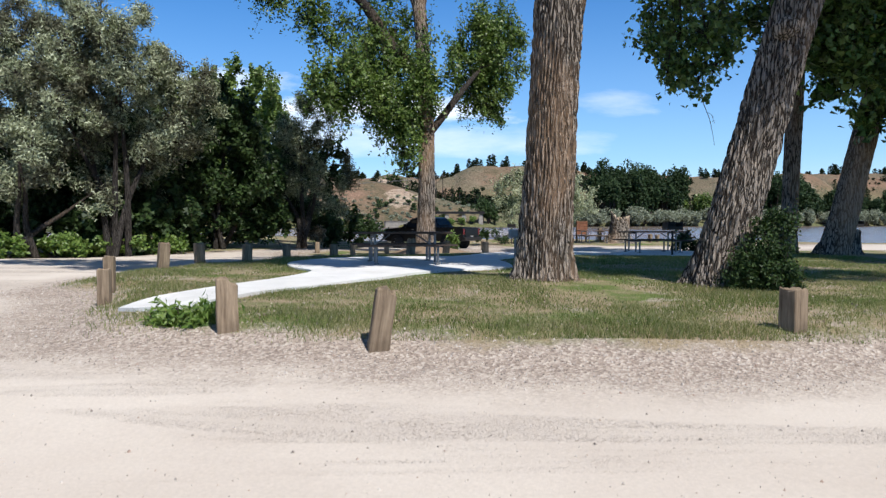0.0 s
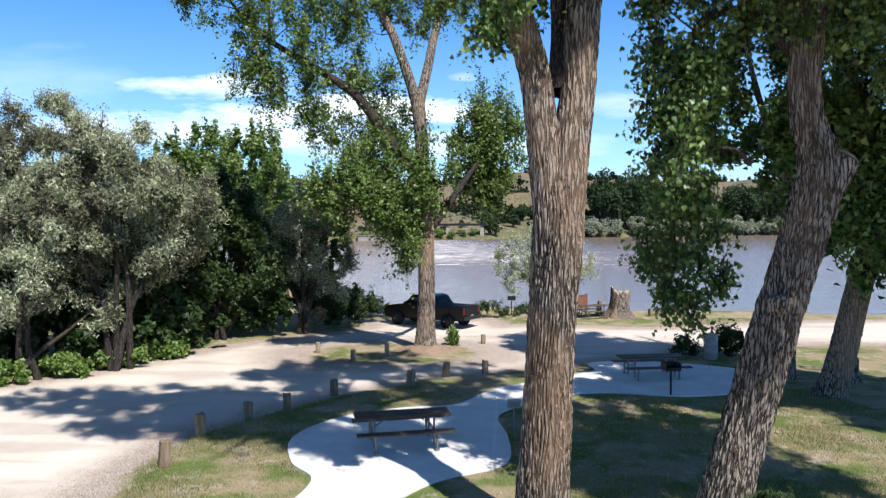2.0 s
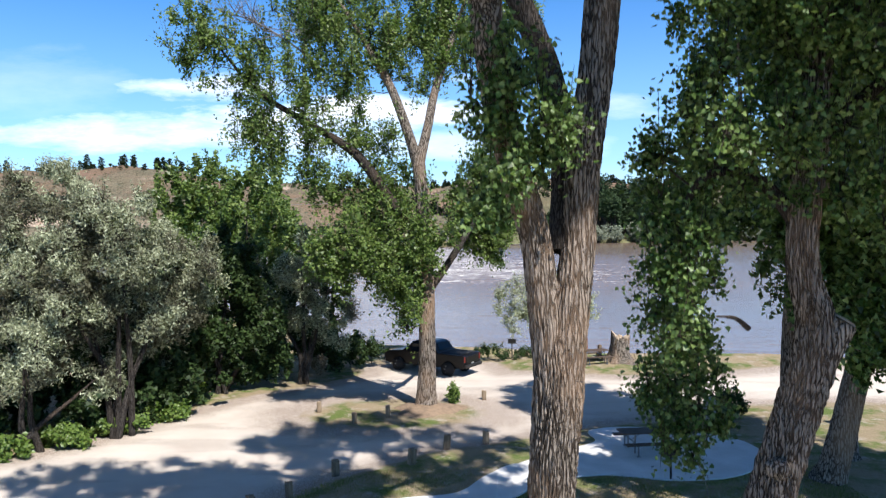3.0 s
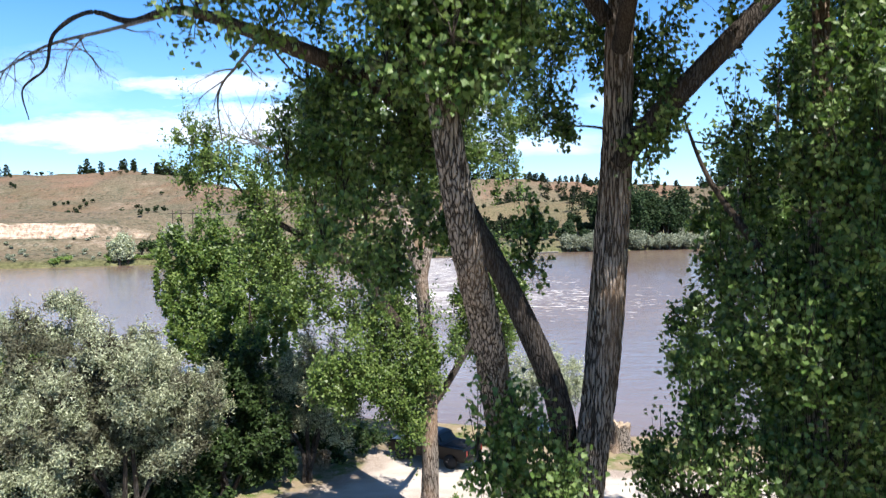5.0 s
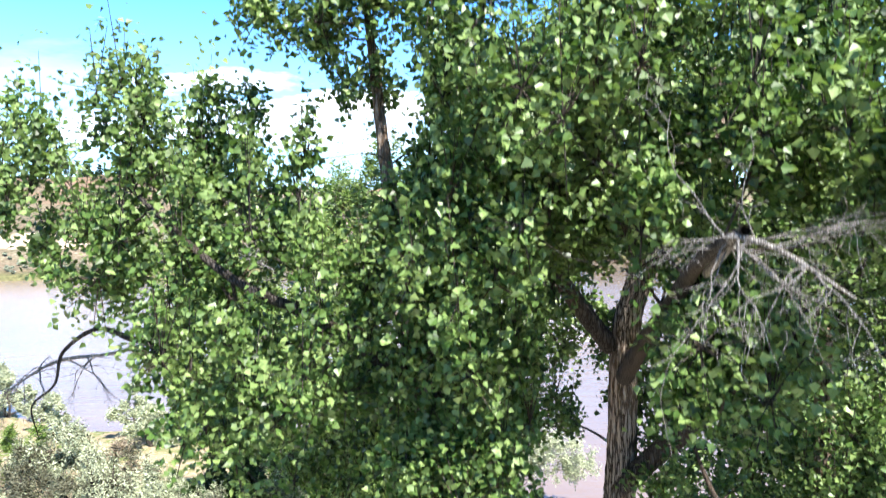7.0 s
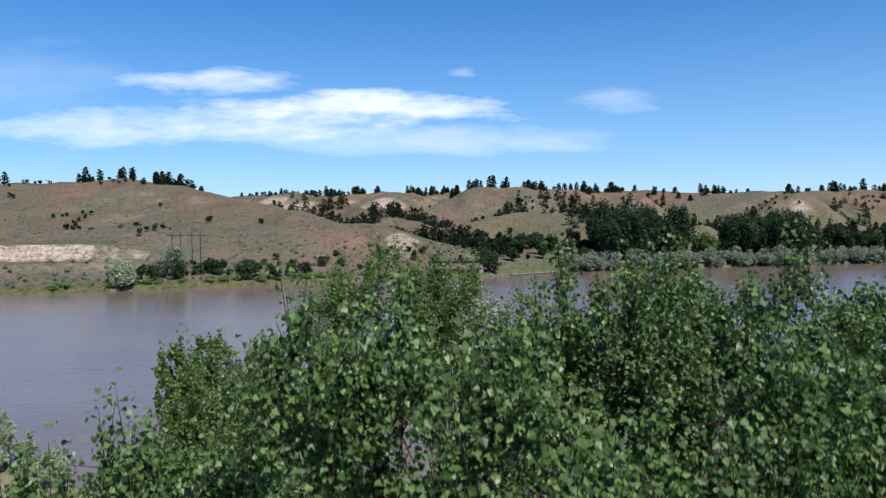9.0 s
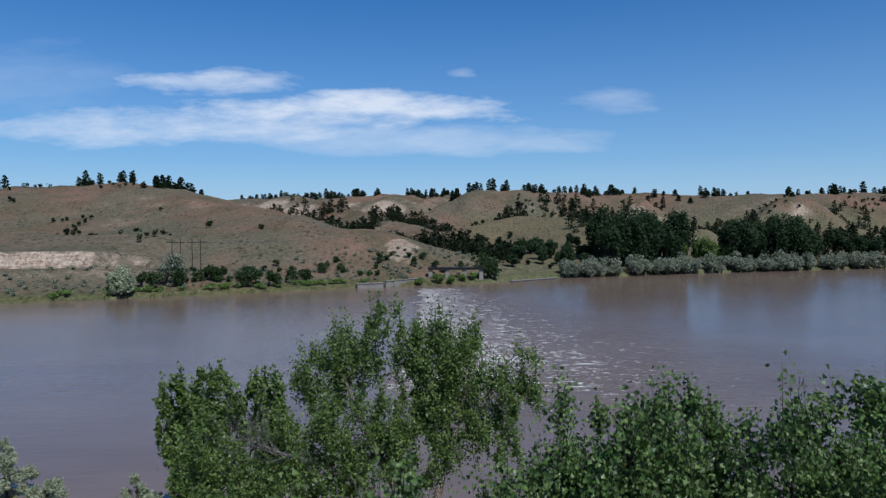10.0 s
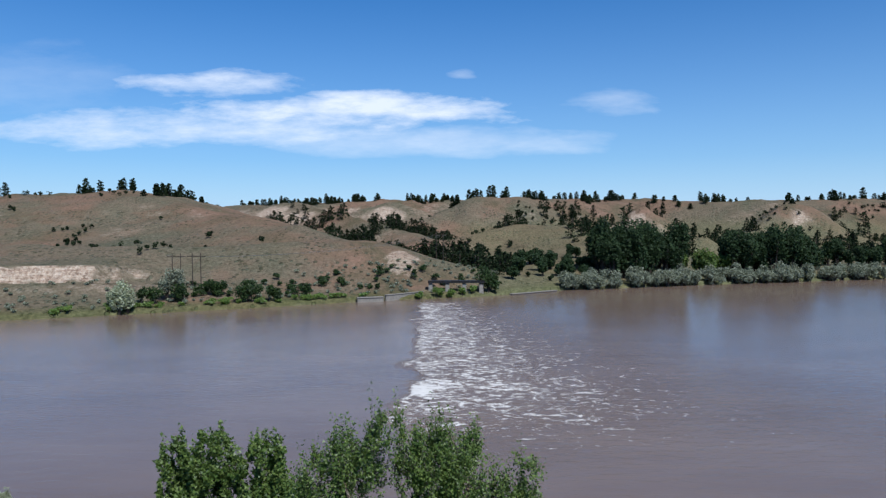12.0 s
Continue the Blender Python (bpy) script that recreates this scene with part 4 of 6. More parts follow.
def trash_barrel(x, y):
    root = thing("trash_barrel", pose(x, y, height(x, y), 0, 0, 10), "pale grey steel trash barrel among dark shrubs", "trash barrel")
    prof = [(0, 0.27), (0.03, 0.29), (0.3, 0.29), (0.32, 0.305), (0.34, 0.29), (0.62, 0.29), (0.64, 0.305), (0.66, 0.29), (0.93, 0.29), (0.96, 0.31), (0.98, 0.29)]
    v, q = tube([(0, 0.001 * i, z, r) for i, (z, r) in enumerate(prof)], 24)
    part("drum", mesh_of("drum", v, q, MAT_BIN, True), MAT_BIN, root)
    bm = fresh()
    bmesh.ops.create_cone(bm, cap_ends=True, segments=24, radius1=0.30, radius2=0.16, depth=0.16, matrix=Matrix.Translation((0, 0, 1.06)))
    part("lid", bm, MAT_BIN, root)


trash_barrel(11.6, 31.8)


def notice_board(x, y, turn):
    root = thing("notice_board", pose(x, y, height(x, y), 0, 0, turn), "red-brown wooden board on two posts by the water", "notice board")
    for s in (-1, 1):
        part("post", box(fresh(), s * 0.42, 0, 0.6, 0.09, 0.09, 1.5, None, 0.008), MAT_POST, root)
    for i in range(5):
        part("plank", box(fresh(), 0, -0.06, 0.55 + i * 0.17, 0.95, 0.035, 0.16, None, 0.006), MAT_BOARD, root)


notice_board(8.8, 46.9, 35)


# ---- pickup truck ----
def pickup_truck(x, y, turn):
    """Built with its nose towards +x."""
    root = thing("pickup_truck", pose(x, y, height(x, y), 0, 0, turn), "black crew-cab pickup truck parked beside a tree", "pickup truck")
    # side outline, swept across the width, narrowing to the roof
    side = [(-2.85, 0.55), (-2.88, 1.22), (-2.80, 1.27), (-1.12, 1.29), (-0.98, 1.35), (-0.72, 1.83), (-0.45, 1.90), (0.55, 1.89), (0.85, 1.80), (1.45, 1.30),
            (2.45, 1.19), (2.80, 1.08), (2.90, 0.85), (2.90, 0.48), (2.50, 0.42), (-2.60, 0.46)]
    bm = fresh()
    rows = []
    for w, k in ((-0.96, 0.0), (-1.0, 0.02), (1.0, 0.02), (0.96, 0.0)):
        row = []
        for px, pz in side:
            tuck = 0.28 * max(0.0, (pz - 1.30) / 0.6) + (0.05 if pz < 0.6 else 0.0)
            row.append(bm.verts.new((px, w - math.copysign(tuck, w), pz)))
        rows.append(row)
    for a, b in zip(rows, rows[1:]):
        for i in range(len(side)):
            j = (i + 1) % len(side)
            bm.faces.new((a[i], a[j], b[j], b[i]))
    bm.faces.new(rows[0][::-1]), bm.faces.new(rows[-1])
    bmesh.ops.recalc_face_normals(bm, faces=bm.faces[:])
    bmesh.ops.bevel(bm, geom=[e for e in bm.edges if e.calc_face_angle(0) > 0.5], offset=0.035, segments=2, affect="EDGES")
    body = part("body", bm, MAT_PAINT, root)
    part("bed_floor", box(fresh(), -1.95, 0, 1.30, 1.55, 1.62, 0.02, None, 0.004), MAT_TYRE, body, "dark bed liner")
    for s in (-1, 1):
        for cx, ln in ((-0.36, 0.78), (0.52, 0.82)):
            m = Matrix.Rotation(radians(-s * 25), 4, "X")
            part("side_window", box(fresh(), cx, s * 0.862, 1.585, ln, 0.02, 0.36, m, 0.008), MAT_GLASS, root)
        for cx in (-0.25, 0.65):
            part("door_handle", box(fresh(), cx, s * 1.01, 1.14, 0.18, 0.03, 0.035, None, 0.008), MAT_CHROME, root)
        part("tail_lamp", box(fresh(), -2.865, s * 0.88, 1.03, 0.06, 0.16, 0.36, None, 0.02), MAT_LAMP, root)
        part("headlight", box(fresh(), 2.86, s * 0.78, 0.93, 0.08, 0.32, 0.2, None, 0.03), MAT_CHROME, root)
        part("mirror", box(fresh(), 1.15, s * 1.12, 1.38, 0.12, 0.2, 0.2, None, 0.03), MAT_PAINT, root)
        for cx in (-1.75, 1.85):
            w = thing("wheel", pose(cx, s * 0.88, 0.39), "black tyre on a bright alloy rim", "")
            del w["label"]
            w.parent = root
            prof = [(-0.13, 0.24), (-0.13, 0.35), (-0.10, 0.39), (0.10, 0.39), (0.13, 0.35), (0.13, 0.24)]
            v, q = tube([(0.0005 * i, o, 0, r) for i, (o, r) in enumerate(prof)], 28)
            part("tyre", mesh_of("tyre", v, q, MAT_TYRE, True), MAT_TYRE, w)
            bm = fresh()
            rod(bm, (0, -0.10, 0), (0, 0.10, 0), 0.08, 14)
            for i in range(6):
                a = i * math.pi / 3
                rod(bm, (0, s * 0.10, 0), (0.23 * math.cos(a), s * 0.11, 0.23 * math.sin(a)), 0.035, 6)
            rod(bm, (0, -0.04, 0), (0, 0.04, 0), 0.245, 24)
            part("rim", bm, MAT_RIM, w)
            part("arch", mesh_of("arch", *tube([(0.0005 * i + 0.0, o + s * 0.10, 0.0, r) for i, (o, r) in enumerate(((-0.03, 0.44), (0.03, 0.45), (0.03, 0.40)))], 28), MAT_TYRE, True), MAT_TYRE, w)
    m = Matrix.Rotation(radians(51), 4, "Y")
    part("windscreen", box(fresh(), 1.16, 0, 1.555, 0.70, 1.36, 0.02, m, 0.006), MAT_GLASS, root)
    part("rear_window", box(fresh(), -0.875, 0, 1.60, 0.44, 1.3, 0.02, Matrix.Rotation(radians(-61), 4, "Y"), 0.006), MAT_GLASS, root)
    part("rear_bumper", box(fresh(), -2.96, 0, 0.62, 0.16, 1.9, 0.2, None, 0.03), MAT_IRON, root)
    part("front_bumper", box(fresh(), 2.92, 0, 0.6, 0.16, 1.92, 0.26, None, 0.05), MAT_CHROME, root)
    part("grille", box(fresh(), 2.90, 0, 0.92, 0.05, 1.1, 0.26, None, 0.02), MAT_CHROME, root)
    part("tailgate", box(fresh(), -2.89, 0, 0.96, 0.03, 1.46, 0.46, None, 0.012), MAT_PAINT, root)
    part("number_plate", box(fresh(), -2.915, 0, 0.72, 0.02, 0.31, 0.15, None, 0.004), MAT_BIN, root)
    return root


pickup_truck(-0.75, 45.4, 148)


# ---- the great cottonwoods of the lawn ----
def limb(points, n, sides, relief=0.0, lobes=10, flare=0.0, seed=0.0):
    path = spline(points, n)
    return path, tube(path, sides, relief, lobes, flare, seed)


def forked_cottonwood():
    """The big tree in the lawn: a straight trunk that forks, with a wide crown."""
    bx, by = 1.75, 12.85
    z0 = height(bx, by) - 0.15
    trunk, t0 = limb([(bx, by, z0, 0.54), (1.77, by, 0.75, 0.45), (1.84, 12.85, 2.2, 0.41), (1.95, 12.8, 4.2, 0.41), (2.05, 12.8, 5.7, 0.43), (2.05, 12.82, 6.3, 0.39), (2.04, 12.85, 6.8, 0.29), (2.03, 12.9, 7.3, 0.12)], 160, 230, 0.072, 24, 0.30, 1.0)
    right, t1 = limb([(2.18, 12.8, 6.0, 0.31), (2.27, 12.8, 7.2, 0.31), (2.42, 12.9, 8.4, 0.30), (2.54, 13.0, 9.8, 0.31), (2.78, 13.2, 11.3, 0.30), (3.0, 13.3, 13.6, 0.30), (3.12, 13.2, 16.0, 0.27), (3.15, 13.0, 18.3, 0.23), (3.48, 12.9, 19.5, 0.19), (3.85, 12.8, 20.3, 0.15), (4.5, 12.8, 21.4, 0.11), (5.0, 13.4, 22.4, 0.06), (5.2, 14.4, 23.2, 0.02)], 150, 96, 0.05, 15, 0, 2.0)
    left, t2 = limb([(1.93, 12.8, 5.9, 0.28), (1.80, 12.8, 7.3, 0.28), (1.63, 12.75, 8.5, 0.27), (1.30, 12.65, 9.6, 0.27), (0.95, 12.45, 11.1, 0.26), (0.68, 11.75, 12.6, 0.25), (0.30, 10.75, 14.25, 0.23), (0.0, 10.1, 16.0, 0.20), (-0.3, 9.9, 18.0, 0.16), (-0.8, 10.2, 20.6, 0.10), (-1.2, 10.6, 23.8, 0.03)], 140, 90, 0.036, 14, 0, 3.0)
    behind, t3 = limb([(2.15, 13.0, 8.2, 0.24), (2.25, 13.4, 9.8, 0.24), (2.02, 13.4, 11.3, 0.23), (1.3, 13.3, 13.0, 0.20), (0.4, 13.6, 14.8, 0.17), (-0.2, 13.8, 16.2, 0.15)], 70, 48, 0.02, 8, 0, 4.0)
    west, t4 = limb([(-0.2, 13.8, 16.1, 0.17), (-1.2, 13.6, 17.0, 0.17), (-2.8, 13.3, 17.7, 0.15), (-4.6, 13.2, 18.3, 0.09), (-5.6, 13.3, 18.15, 0.06), (-6.4, 13.4, 18.35, 0.045), (-7.0, 13.3, 17.95, 0.035), (-7.2, 13.35, 17.35, 0.025), (-7.6, 13.3, 16.95, 0.016), (-7.5, 13.3, 16.4, 0.006)], 90, 24, 0.008, 6, 0, 5.0)
    east, t5 = limb([(3.1, 13.1, 15.5, 0.20), (3.8, 12.6, 16.4, 0.19), (4.8, 12.2, 17.5, 0.17), (5.9, 12.2, 18.6, 0.14), (7.2, 12.5, 19.6, 0.09), (8.2, 12.9, 20.6, 0.04)], 70, 32, 0.014, 7, 0, 6.0)
    upper, t6 = limb([(2.9, 13.0, 18.0, 0.16), (2.2, 12.8, 18.9, 0.15), (1.4, 12.6, 20.0, 0.13), (0.9, 12.4, 21.0, 0.11), (0.5, 11.4, 22.6, 0.07), (0.6, 10.2, 24.3, 0.02)], 60, 28, 0.01, 7, 0, 7.0)
    front_w, t7 = limb([(-0.25, 9.95, 17.6, 0.13), (-0.9, 10.1, 18.3, 0.11), (-1.8, 10.2, 18.9, 0.09), (-3.0, 9.8, 19.6, 0.06), (-4.6, 10.6, 20.8, 0.03)], 50, 20, 0.006, 6, 0, 8.0)
    front_e, t8 = limb([(3.1, 12.9, 17.5, 0.15), (2.9, 11.0, 18.4, 0.13), (2.6, 8.8, 19.2, 0.10), (2.3, 6.8, 19.9, 0.07), (2.1, 5.3, 20.2, 0.04)], 60, 20, 0.006, 6, 0, 9.0)
    masses = [(-4.8, 11.6, 20.7, 2.6, 1.8, 1.8, 14), (0.05, 9.4, 16.9, 0.9, 0.6, 0.9, 4.5), (-2.6, 10.2, 19.2, 1.9, 2.0, 2.2, 12), (-1.4, 10.6, 23.4, 1.5, 1.5, 1.4, 7), (0.1, 9.4, 20.4, 1.0, 1.8, 2.4, 8), (-1.3, 14.0, 16.0, 1.95, 1.9, 2.6, 16),
              (0.15, 11.0, 18.6, 1.5, 2.4, 2.5, 16), (1.0, 9.0, 21.8, 1.6, 2.4, 2.4, 12), (3.0, 8.6, 21.2, 1.7, 2.2, 2.2, 13), (3.6, 15.6, 22.6, 2.0, 2.4, 2.7, 14),
              # the mass at (4.5, 6.1, 20.5) is unseen, added to shade the upper limbs
              (3.85, 13.6, 16.9, 0.55, 0.5, 1.2, 2.4), (1.2, 11.9, 10.2, 1.0, 0.6, 1.6, 4.6), (1.75, 14.6, 13.6, 0.6, 0.6, 0.9, 0.9), (2.2, 14.2, 16.2, 0.7, 0.6, 0.9, 1.2), (3.9, 12.4, 15.9, 0.6, 0.6, 0.7, 0.9), (6.4, 12.3, 19.4, 1.7, 1.2, 1.0, 5), (4.9, 9.4, 22.4, 1.8, 1.8, 1.7, 10), (5.0, 15.4, 22.6, 1.7, 1.5, 2.1, 11), (1.9, 14.6, 22.2, 1.6, 1.3, 1.8, 10), (4.2, 10.9, 18.5, 0.9, 0.8, 0.7, 2.5), (2.9, 7.7, 18.9, 0.9, 0.9, 0.7, 3.5), (4.5, 6.1, 20.5, 0.9, 1.2, 0.9, 7), (2.2, 10.2, 20.6, 1.4, 1.4, 1.1, 8), (2.4, 15.0, 18.2, 1.3, 1.0, 1.5, 5)]
    return tree("cottonwood_tree", "tall forked cottonwood with deeply furrowed bark and a wide leafy crown", "tree", (bx, by, height(bx, by)),
                [t0, t1, t2], masses, [trunk[110:140], right, left, behind, west, east, upper, front_w, front_e], 200000, 0.099, BROAD, MAT_COTTON, MAT_BARK,
                "cottonwoods of the lawn", [t3, t4, t5, t6, t7, t8], clump=0.57, per=260, tall=1.35, plume=0.7)


forked_cottonwood()


def leaning_cottonwood():
    """The tree with the sawn-off limb, leaning away from the path."""
    bx, by = 4.68, 12.65
    z0 = height(bx, by) - 0.15
    trunk, t0 = limb([(bx, by, z0, 0.52), (4.80, by, 0.7, 0.44), (5.12, 12.6, 2.0, 0.39), (5.58, 12.6, 3.6, 0.37), (6.05, 12.6, 5.2, 0.36), (6.38, 12.6, 6.3, 0.37), (6.45, 12.6, 7.0, 0.32), (6.25, 12.6, 7.7, 0.26), (6.2, 12.6, 8.6, 0.25), (6.38, 12.6, 10.5, 0.24), (6.5, 12.7, 13.0, 0.21), (6.7, 13.0, 16.0, 0.16), (6.9, 13.6, 19.5, 0.10), (7.1, 14.6, 22.0, 0.04), (7.1, 15.1, 23.6, 0.01)], 240, 170, 0.066, 19, 0.30, 5.5)
    burl, tb = limb([(5.75, 12.55, 4.45, 0.22), (5.66, 12.26, 4.56, 0.19), (5.62, 12.14, 4.58, 0.10), (5.61, 12.11, 4.585, 0.02)], 22, 40, 0.03, 7, 0, 1.2)
    stub, t1 = limb([(6.25, 12.6, 5.9, 0.34), (6.55, 12.55, 6.5, 0.29), (6.82, 12.5, 7.0, 0.245)], 36, 90, 0.03, 10, 0, 2.2)
    low, t2 = limb([(6.3, 12.6, 8.4, 0.13), (5.6, 12.9, 9.4, 0.11), (4.7, 13.1, 9.5, 0.08), (4.3, 13.6, 8.3, 0.05), (4.5, 14.4, 6.8, 0.03), (4.8, 15.0, 5.2, 0.015)], 50, 14, 0.004, 5, 0, 1.0)
    low_e, t3 = limb([(6.4, 12.6, 10.0, 0.13), (7.4, 12.4, 11.0, 0.11), (8.6, 12.6, 11.6, 0.07), (9.6, 12.8, 11.2, 0.03)], 40, 14, 0.004, 5, 0, 1.5)
    mid_w, t4 = limb([(6.5, 12.7, 12.5, 0.12), (5.7, 13.0, 13.8, 0.09), (4.9, 13.5, 15.2, 0.05), (4.5, 13.8, 16.4, 0.02)], 40, 14, 0.004, 5, 0, 2.5)
    mid_e, t5 = limb([(6.6, 12.9, 14.5, 0.12), (7.6, 12.6, 16.2, 0.09), (8.8, 12.6, 18.0, 0.05), (9.6, 12.9, 19.5, 0.02)], 40, 14, 0.004, 5, 0, 3.5)
    over, t7 = limb([(6.6, 12.9, 14.0, 0.14), (7.2, 11.2, 16.0, 0.12), (7.9, 9.2, 17.8, 0.09), (8.6, 7.4, 19.2, 0.06), (9.4, 6.4, 19.8, 0.02)], 40, 14, 0.004, 5, 0, 4.5)
    dead, t6 = limb([(5.2, 12.4, 6.9, 0.05), (4.9, 12.2, 7.1, 0.035), (4.55, 12.1, 7.15, 0.012)], 16, 10, 0.003, 5, 0, 1.1)
    # masses with y below 10.2 are out of view, added to block the sun
    masses = [(4.6, 13.4, 8.6, 0.95, 1.1, 2.7, 12), (4.95, 15.0, 5.3, 0.95, 1.1, 1.5, 7), (5.4, 12.4, 11.3, 1.6, 1.5, 2.3, 12), (8.2, 12.6, 10.5, 2.4, 1.8, 2.8, 24), (10.2, 13.2, 11.4, 2.4, 2.4, 2.8, 19), (8.5, 10.1, 12.2, 1.9, 1.4, 1.6, 16), (10.4, 9.0, 11.0, 1.7, 1.5, 1.5, 18), (11.8, 8.4, 12.4, 2.2, 1.9, 1.8, 22), (12.4, 8.3, 17.4, 2.4, 2.2, 1.9, 14), (6.4, 13.2, 14.6, 1.9, 1.7, 2.2, 13),
              (8.3, 12.8, 15.8, 1.8, 1.7, 2.4, 12), (6.9, 14.2, 19.2, 2.1, 2.0, 2.6, 13), (7.1, 15.2, 23.0, 1.7, 1.8, 2.4, 9), (6.2, 18.2, 22.6, 1.7, 1.7, 2.2, 8), (9.0, 14.6, 19.8, 1.6, 1.8, 2.2, 8), (9.2, 7.6, 19.2, 1.8, 1.8, 1.8, 19), (11.2, 4.8, 19.0, 2.1, 1.9, 1.7, 18), (6.3, 6.6, 20.4, 1.6, 1.5, 1.0, 13), (10.6, 5.6, 16.2, 1.9, 1.6, 1.2, 17), (9.4, 15.6, 22.0, 1.8, 1.7, 2.4, 12), (6.6, 11.3, 13.2, 1.5, 0.8, 2.8, 9), (7.4, 11.8, 15.9, 1.7, 1.2, 1.8, 8)]
    root = tree("cottonwood_tree", "leaning cottonwood with orange-grey furrowed bark and one sawn-off limb", "tree", (bx, by, height(bx, by)),
                [t0, t1, tb], masses, [trunk[140:], over, low, low_e, mid_w, mid_e], 225000, 0.099, BROAD, MAT_COTTON, MAT_BARK, "cottonwoods of the lawn", [t2, t3, t4, t5, t6, t7], clump=0.55, per=260, face=0.45, tall=1.35, plume=0.7)
    cut = fresh()
    m = look((6.84, 12.49, 7.03), (7.5, 12.4, 8.1)) @ Matrix.Diagonal((1, 1, 0.25, 1))
    bmesh.ops.create_cone(cut, cap_ends=True, segments=28, radius1=0.20, radius2=0.245, depth=0.16, matrix=Matrix.Translation(-Vector((bx, by, height(bx, by)))) @ m)
    part("sawn_face", cut, MAT_CUT, root, "pale sawn wood")
    return root


leaning_cottonwood()


def shaded_cottonwood(x, y, lean, top, r, masses, leaves, seed, label):
    z0 = height(x, y) - 0.1
    lx, ly = lean
    trunk, t0 = limb([(x, y, z0, r * 1.25), (x + 0.04 * lx, y, 1.0, r), (x + 0.3 * lx, y + 0.3 * ly, top * 0.3, r * 0.92), (x + 0.62 * lx, y + 0.62 * ly, top * 0.55, r * 0.66), (x + 0.85 * lx, y + ly, top * 0.8, r * 0.35), (x + lx, y + ly, top, 0.03)], 150, 72, 0.03, 11, 0.3, seed)
    fork, t1 = limb([(x + 0.35 * lx, y + 0.3 * ly, top * 0.36, r * 0.55), (x + 0.2 * lx - 1.0, y, top * 0.5, r * 0.4), (x - 1.9, y - 0.6, top * 0.68, r * 0.2), (x - 2.2, y - 1.0, top * 0.86, 0.03)], 50, 24, 0.01, 7, 0, seed)
    return tree("cottonwood_tree", label, "tree", (x, y, height(x, y)), [t0, t1], masses, [trunk[60:], fork], leaves, 0.21, TUFT, MAT_COTTON, MAT_BARK, "cottonwoods of the lawn", clump=0.75, per=220)


# masses with y below 20.5, mostly out of view, are added to shade trunk and pad
shaded_cottonwood(12.6, 23.9, (6.0, 0.6), 22.5, 0.42, [(13.6, 23.4, 19.5, 3.0, 2.6, 4.0), (16.0, 23.6, 13.5, 2.8, 2.6, 3.6), (12.0, 23.0, 13.0, 2.2, 2.2, 3.2), (14.6, 24.0, 8.2, 2.4, 2.0, 2.4), (12.9, 22.4, 8.0, 1.9, 1.5, 1.7), (15.2, 20.4, 10.4, 2.4, 2.2, 2.0, 17), (17.5, 20.0, 17.0, 3.0, 2.6, 3.0), (16.6, 17.0, 13.0, 3.2, 2.8, 2.6, 30), (13.4, 19.4, 13.0, 2.6, 2.4, 2.2, 26), (12.4, 17.2, 11.4, 2.0, 2.1, 1.5, 18), (10.1, 17.3, 12.0, 1.7, 1.8, 1.4, 12), (13.2, 22.6, 5.7, 1.8, 1.3, 1.7), (15.4, 23.2, 5.2, 1.5, 1.2, 1.5), (11.6, 24.0, 7.4, 1.5, 1.3, 1.8), (14.8, 17.8, 11.0, 2.2, 2.0, 1.6, 17), (11.7, 21.2, 6.2, 1.5, 1.1, 1.7, 12), (13.5, 21.6, 5.4, 1.6, 1.1, 1.8, 12), (10.9, 21.4, 8.6, 1.4, 1.1, 1.4, 8)], 160000, 2.0,
                  "leaning cottonwood standing in deep shade on the lawn")
# added tree, never in view: it only shades the right lawn and trunks
shaded_cottonwood(18.6, 15.2, (1.2, 0.6), 19.5, 0.40, [(18.0, 15.4, 16.0, 3.6, 3.0, 3.0), (20.4, 14.6, 12.0, 3.2, 3.0, 3.0), (17.2, 15.6, 10.6, 2.6, 2.6, 2.4), (18.6, 18.2, 13.2, 3.0, 2.6, 2.6), (19.0, 12.4, 17.4, 2.8, 2.6, 2.4)], 60000, 6.0,
                  "unseen cottonwood added beside the lawn to cast deep shade")
shaded_cottonwood(12.5, 26.8, (1.2, 1.0), 19.0, 0.30, [(12.4, 27.6, 15.0, 3.0, 2.4, 3.6), (10.4, 27.4, 10.0, 2.0, 2.0, 2.6), (14.4, 28.0, 9.4, 2.4, 2.2, 2.6)], 28000, 4.0,
                  "slim cottonwood standing in deep shade on the lawn")


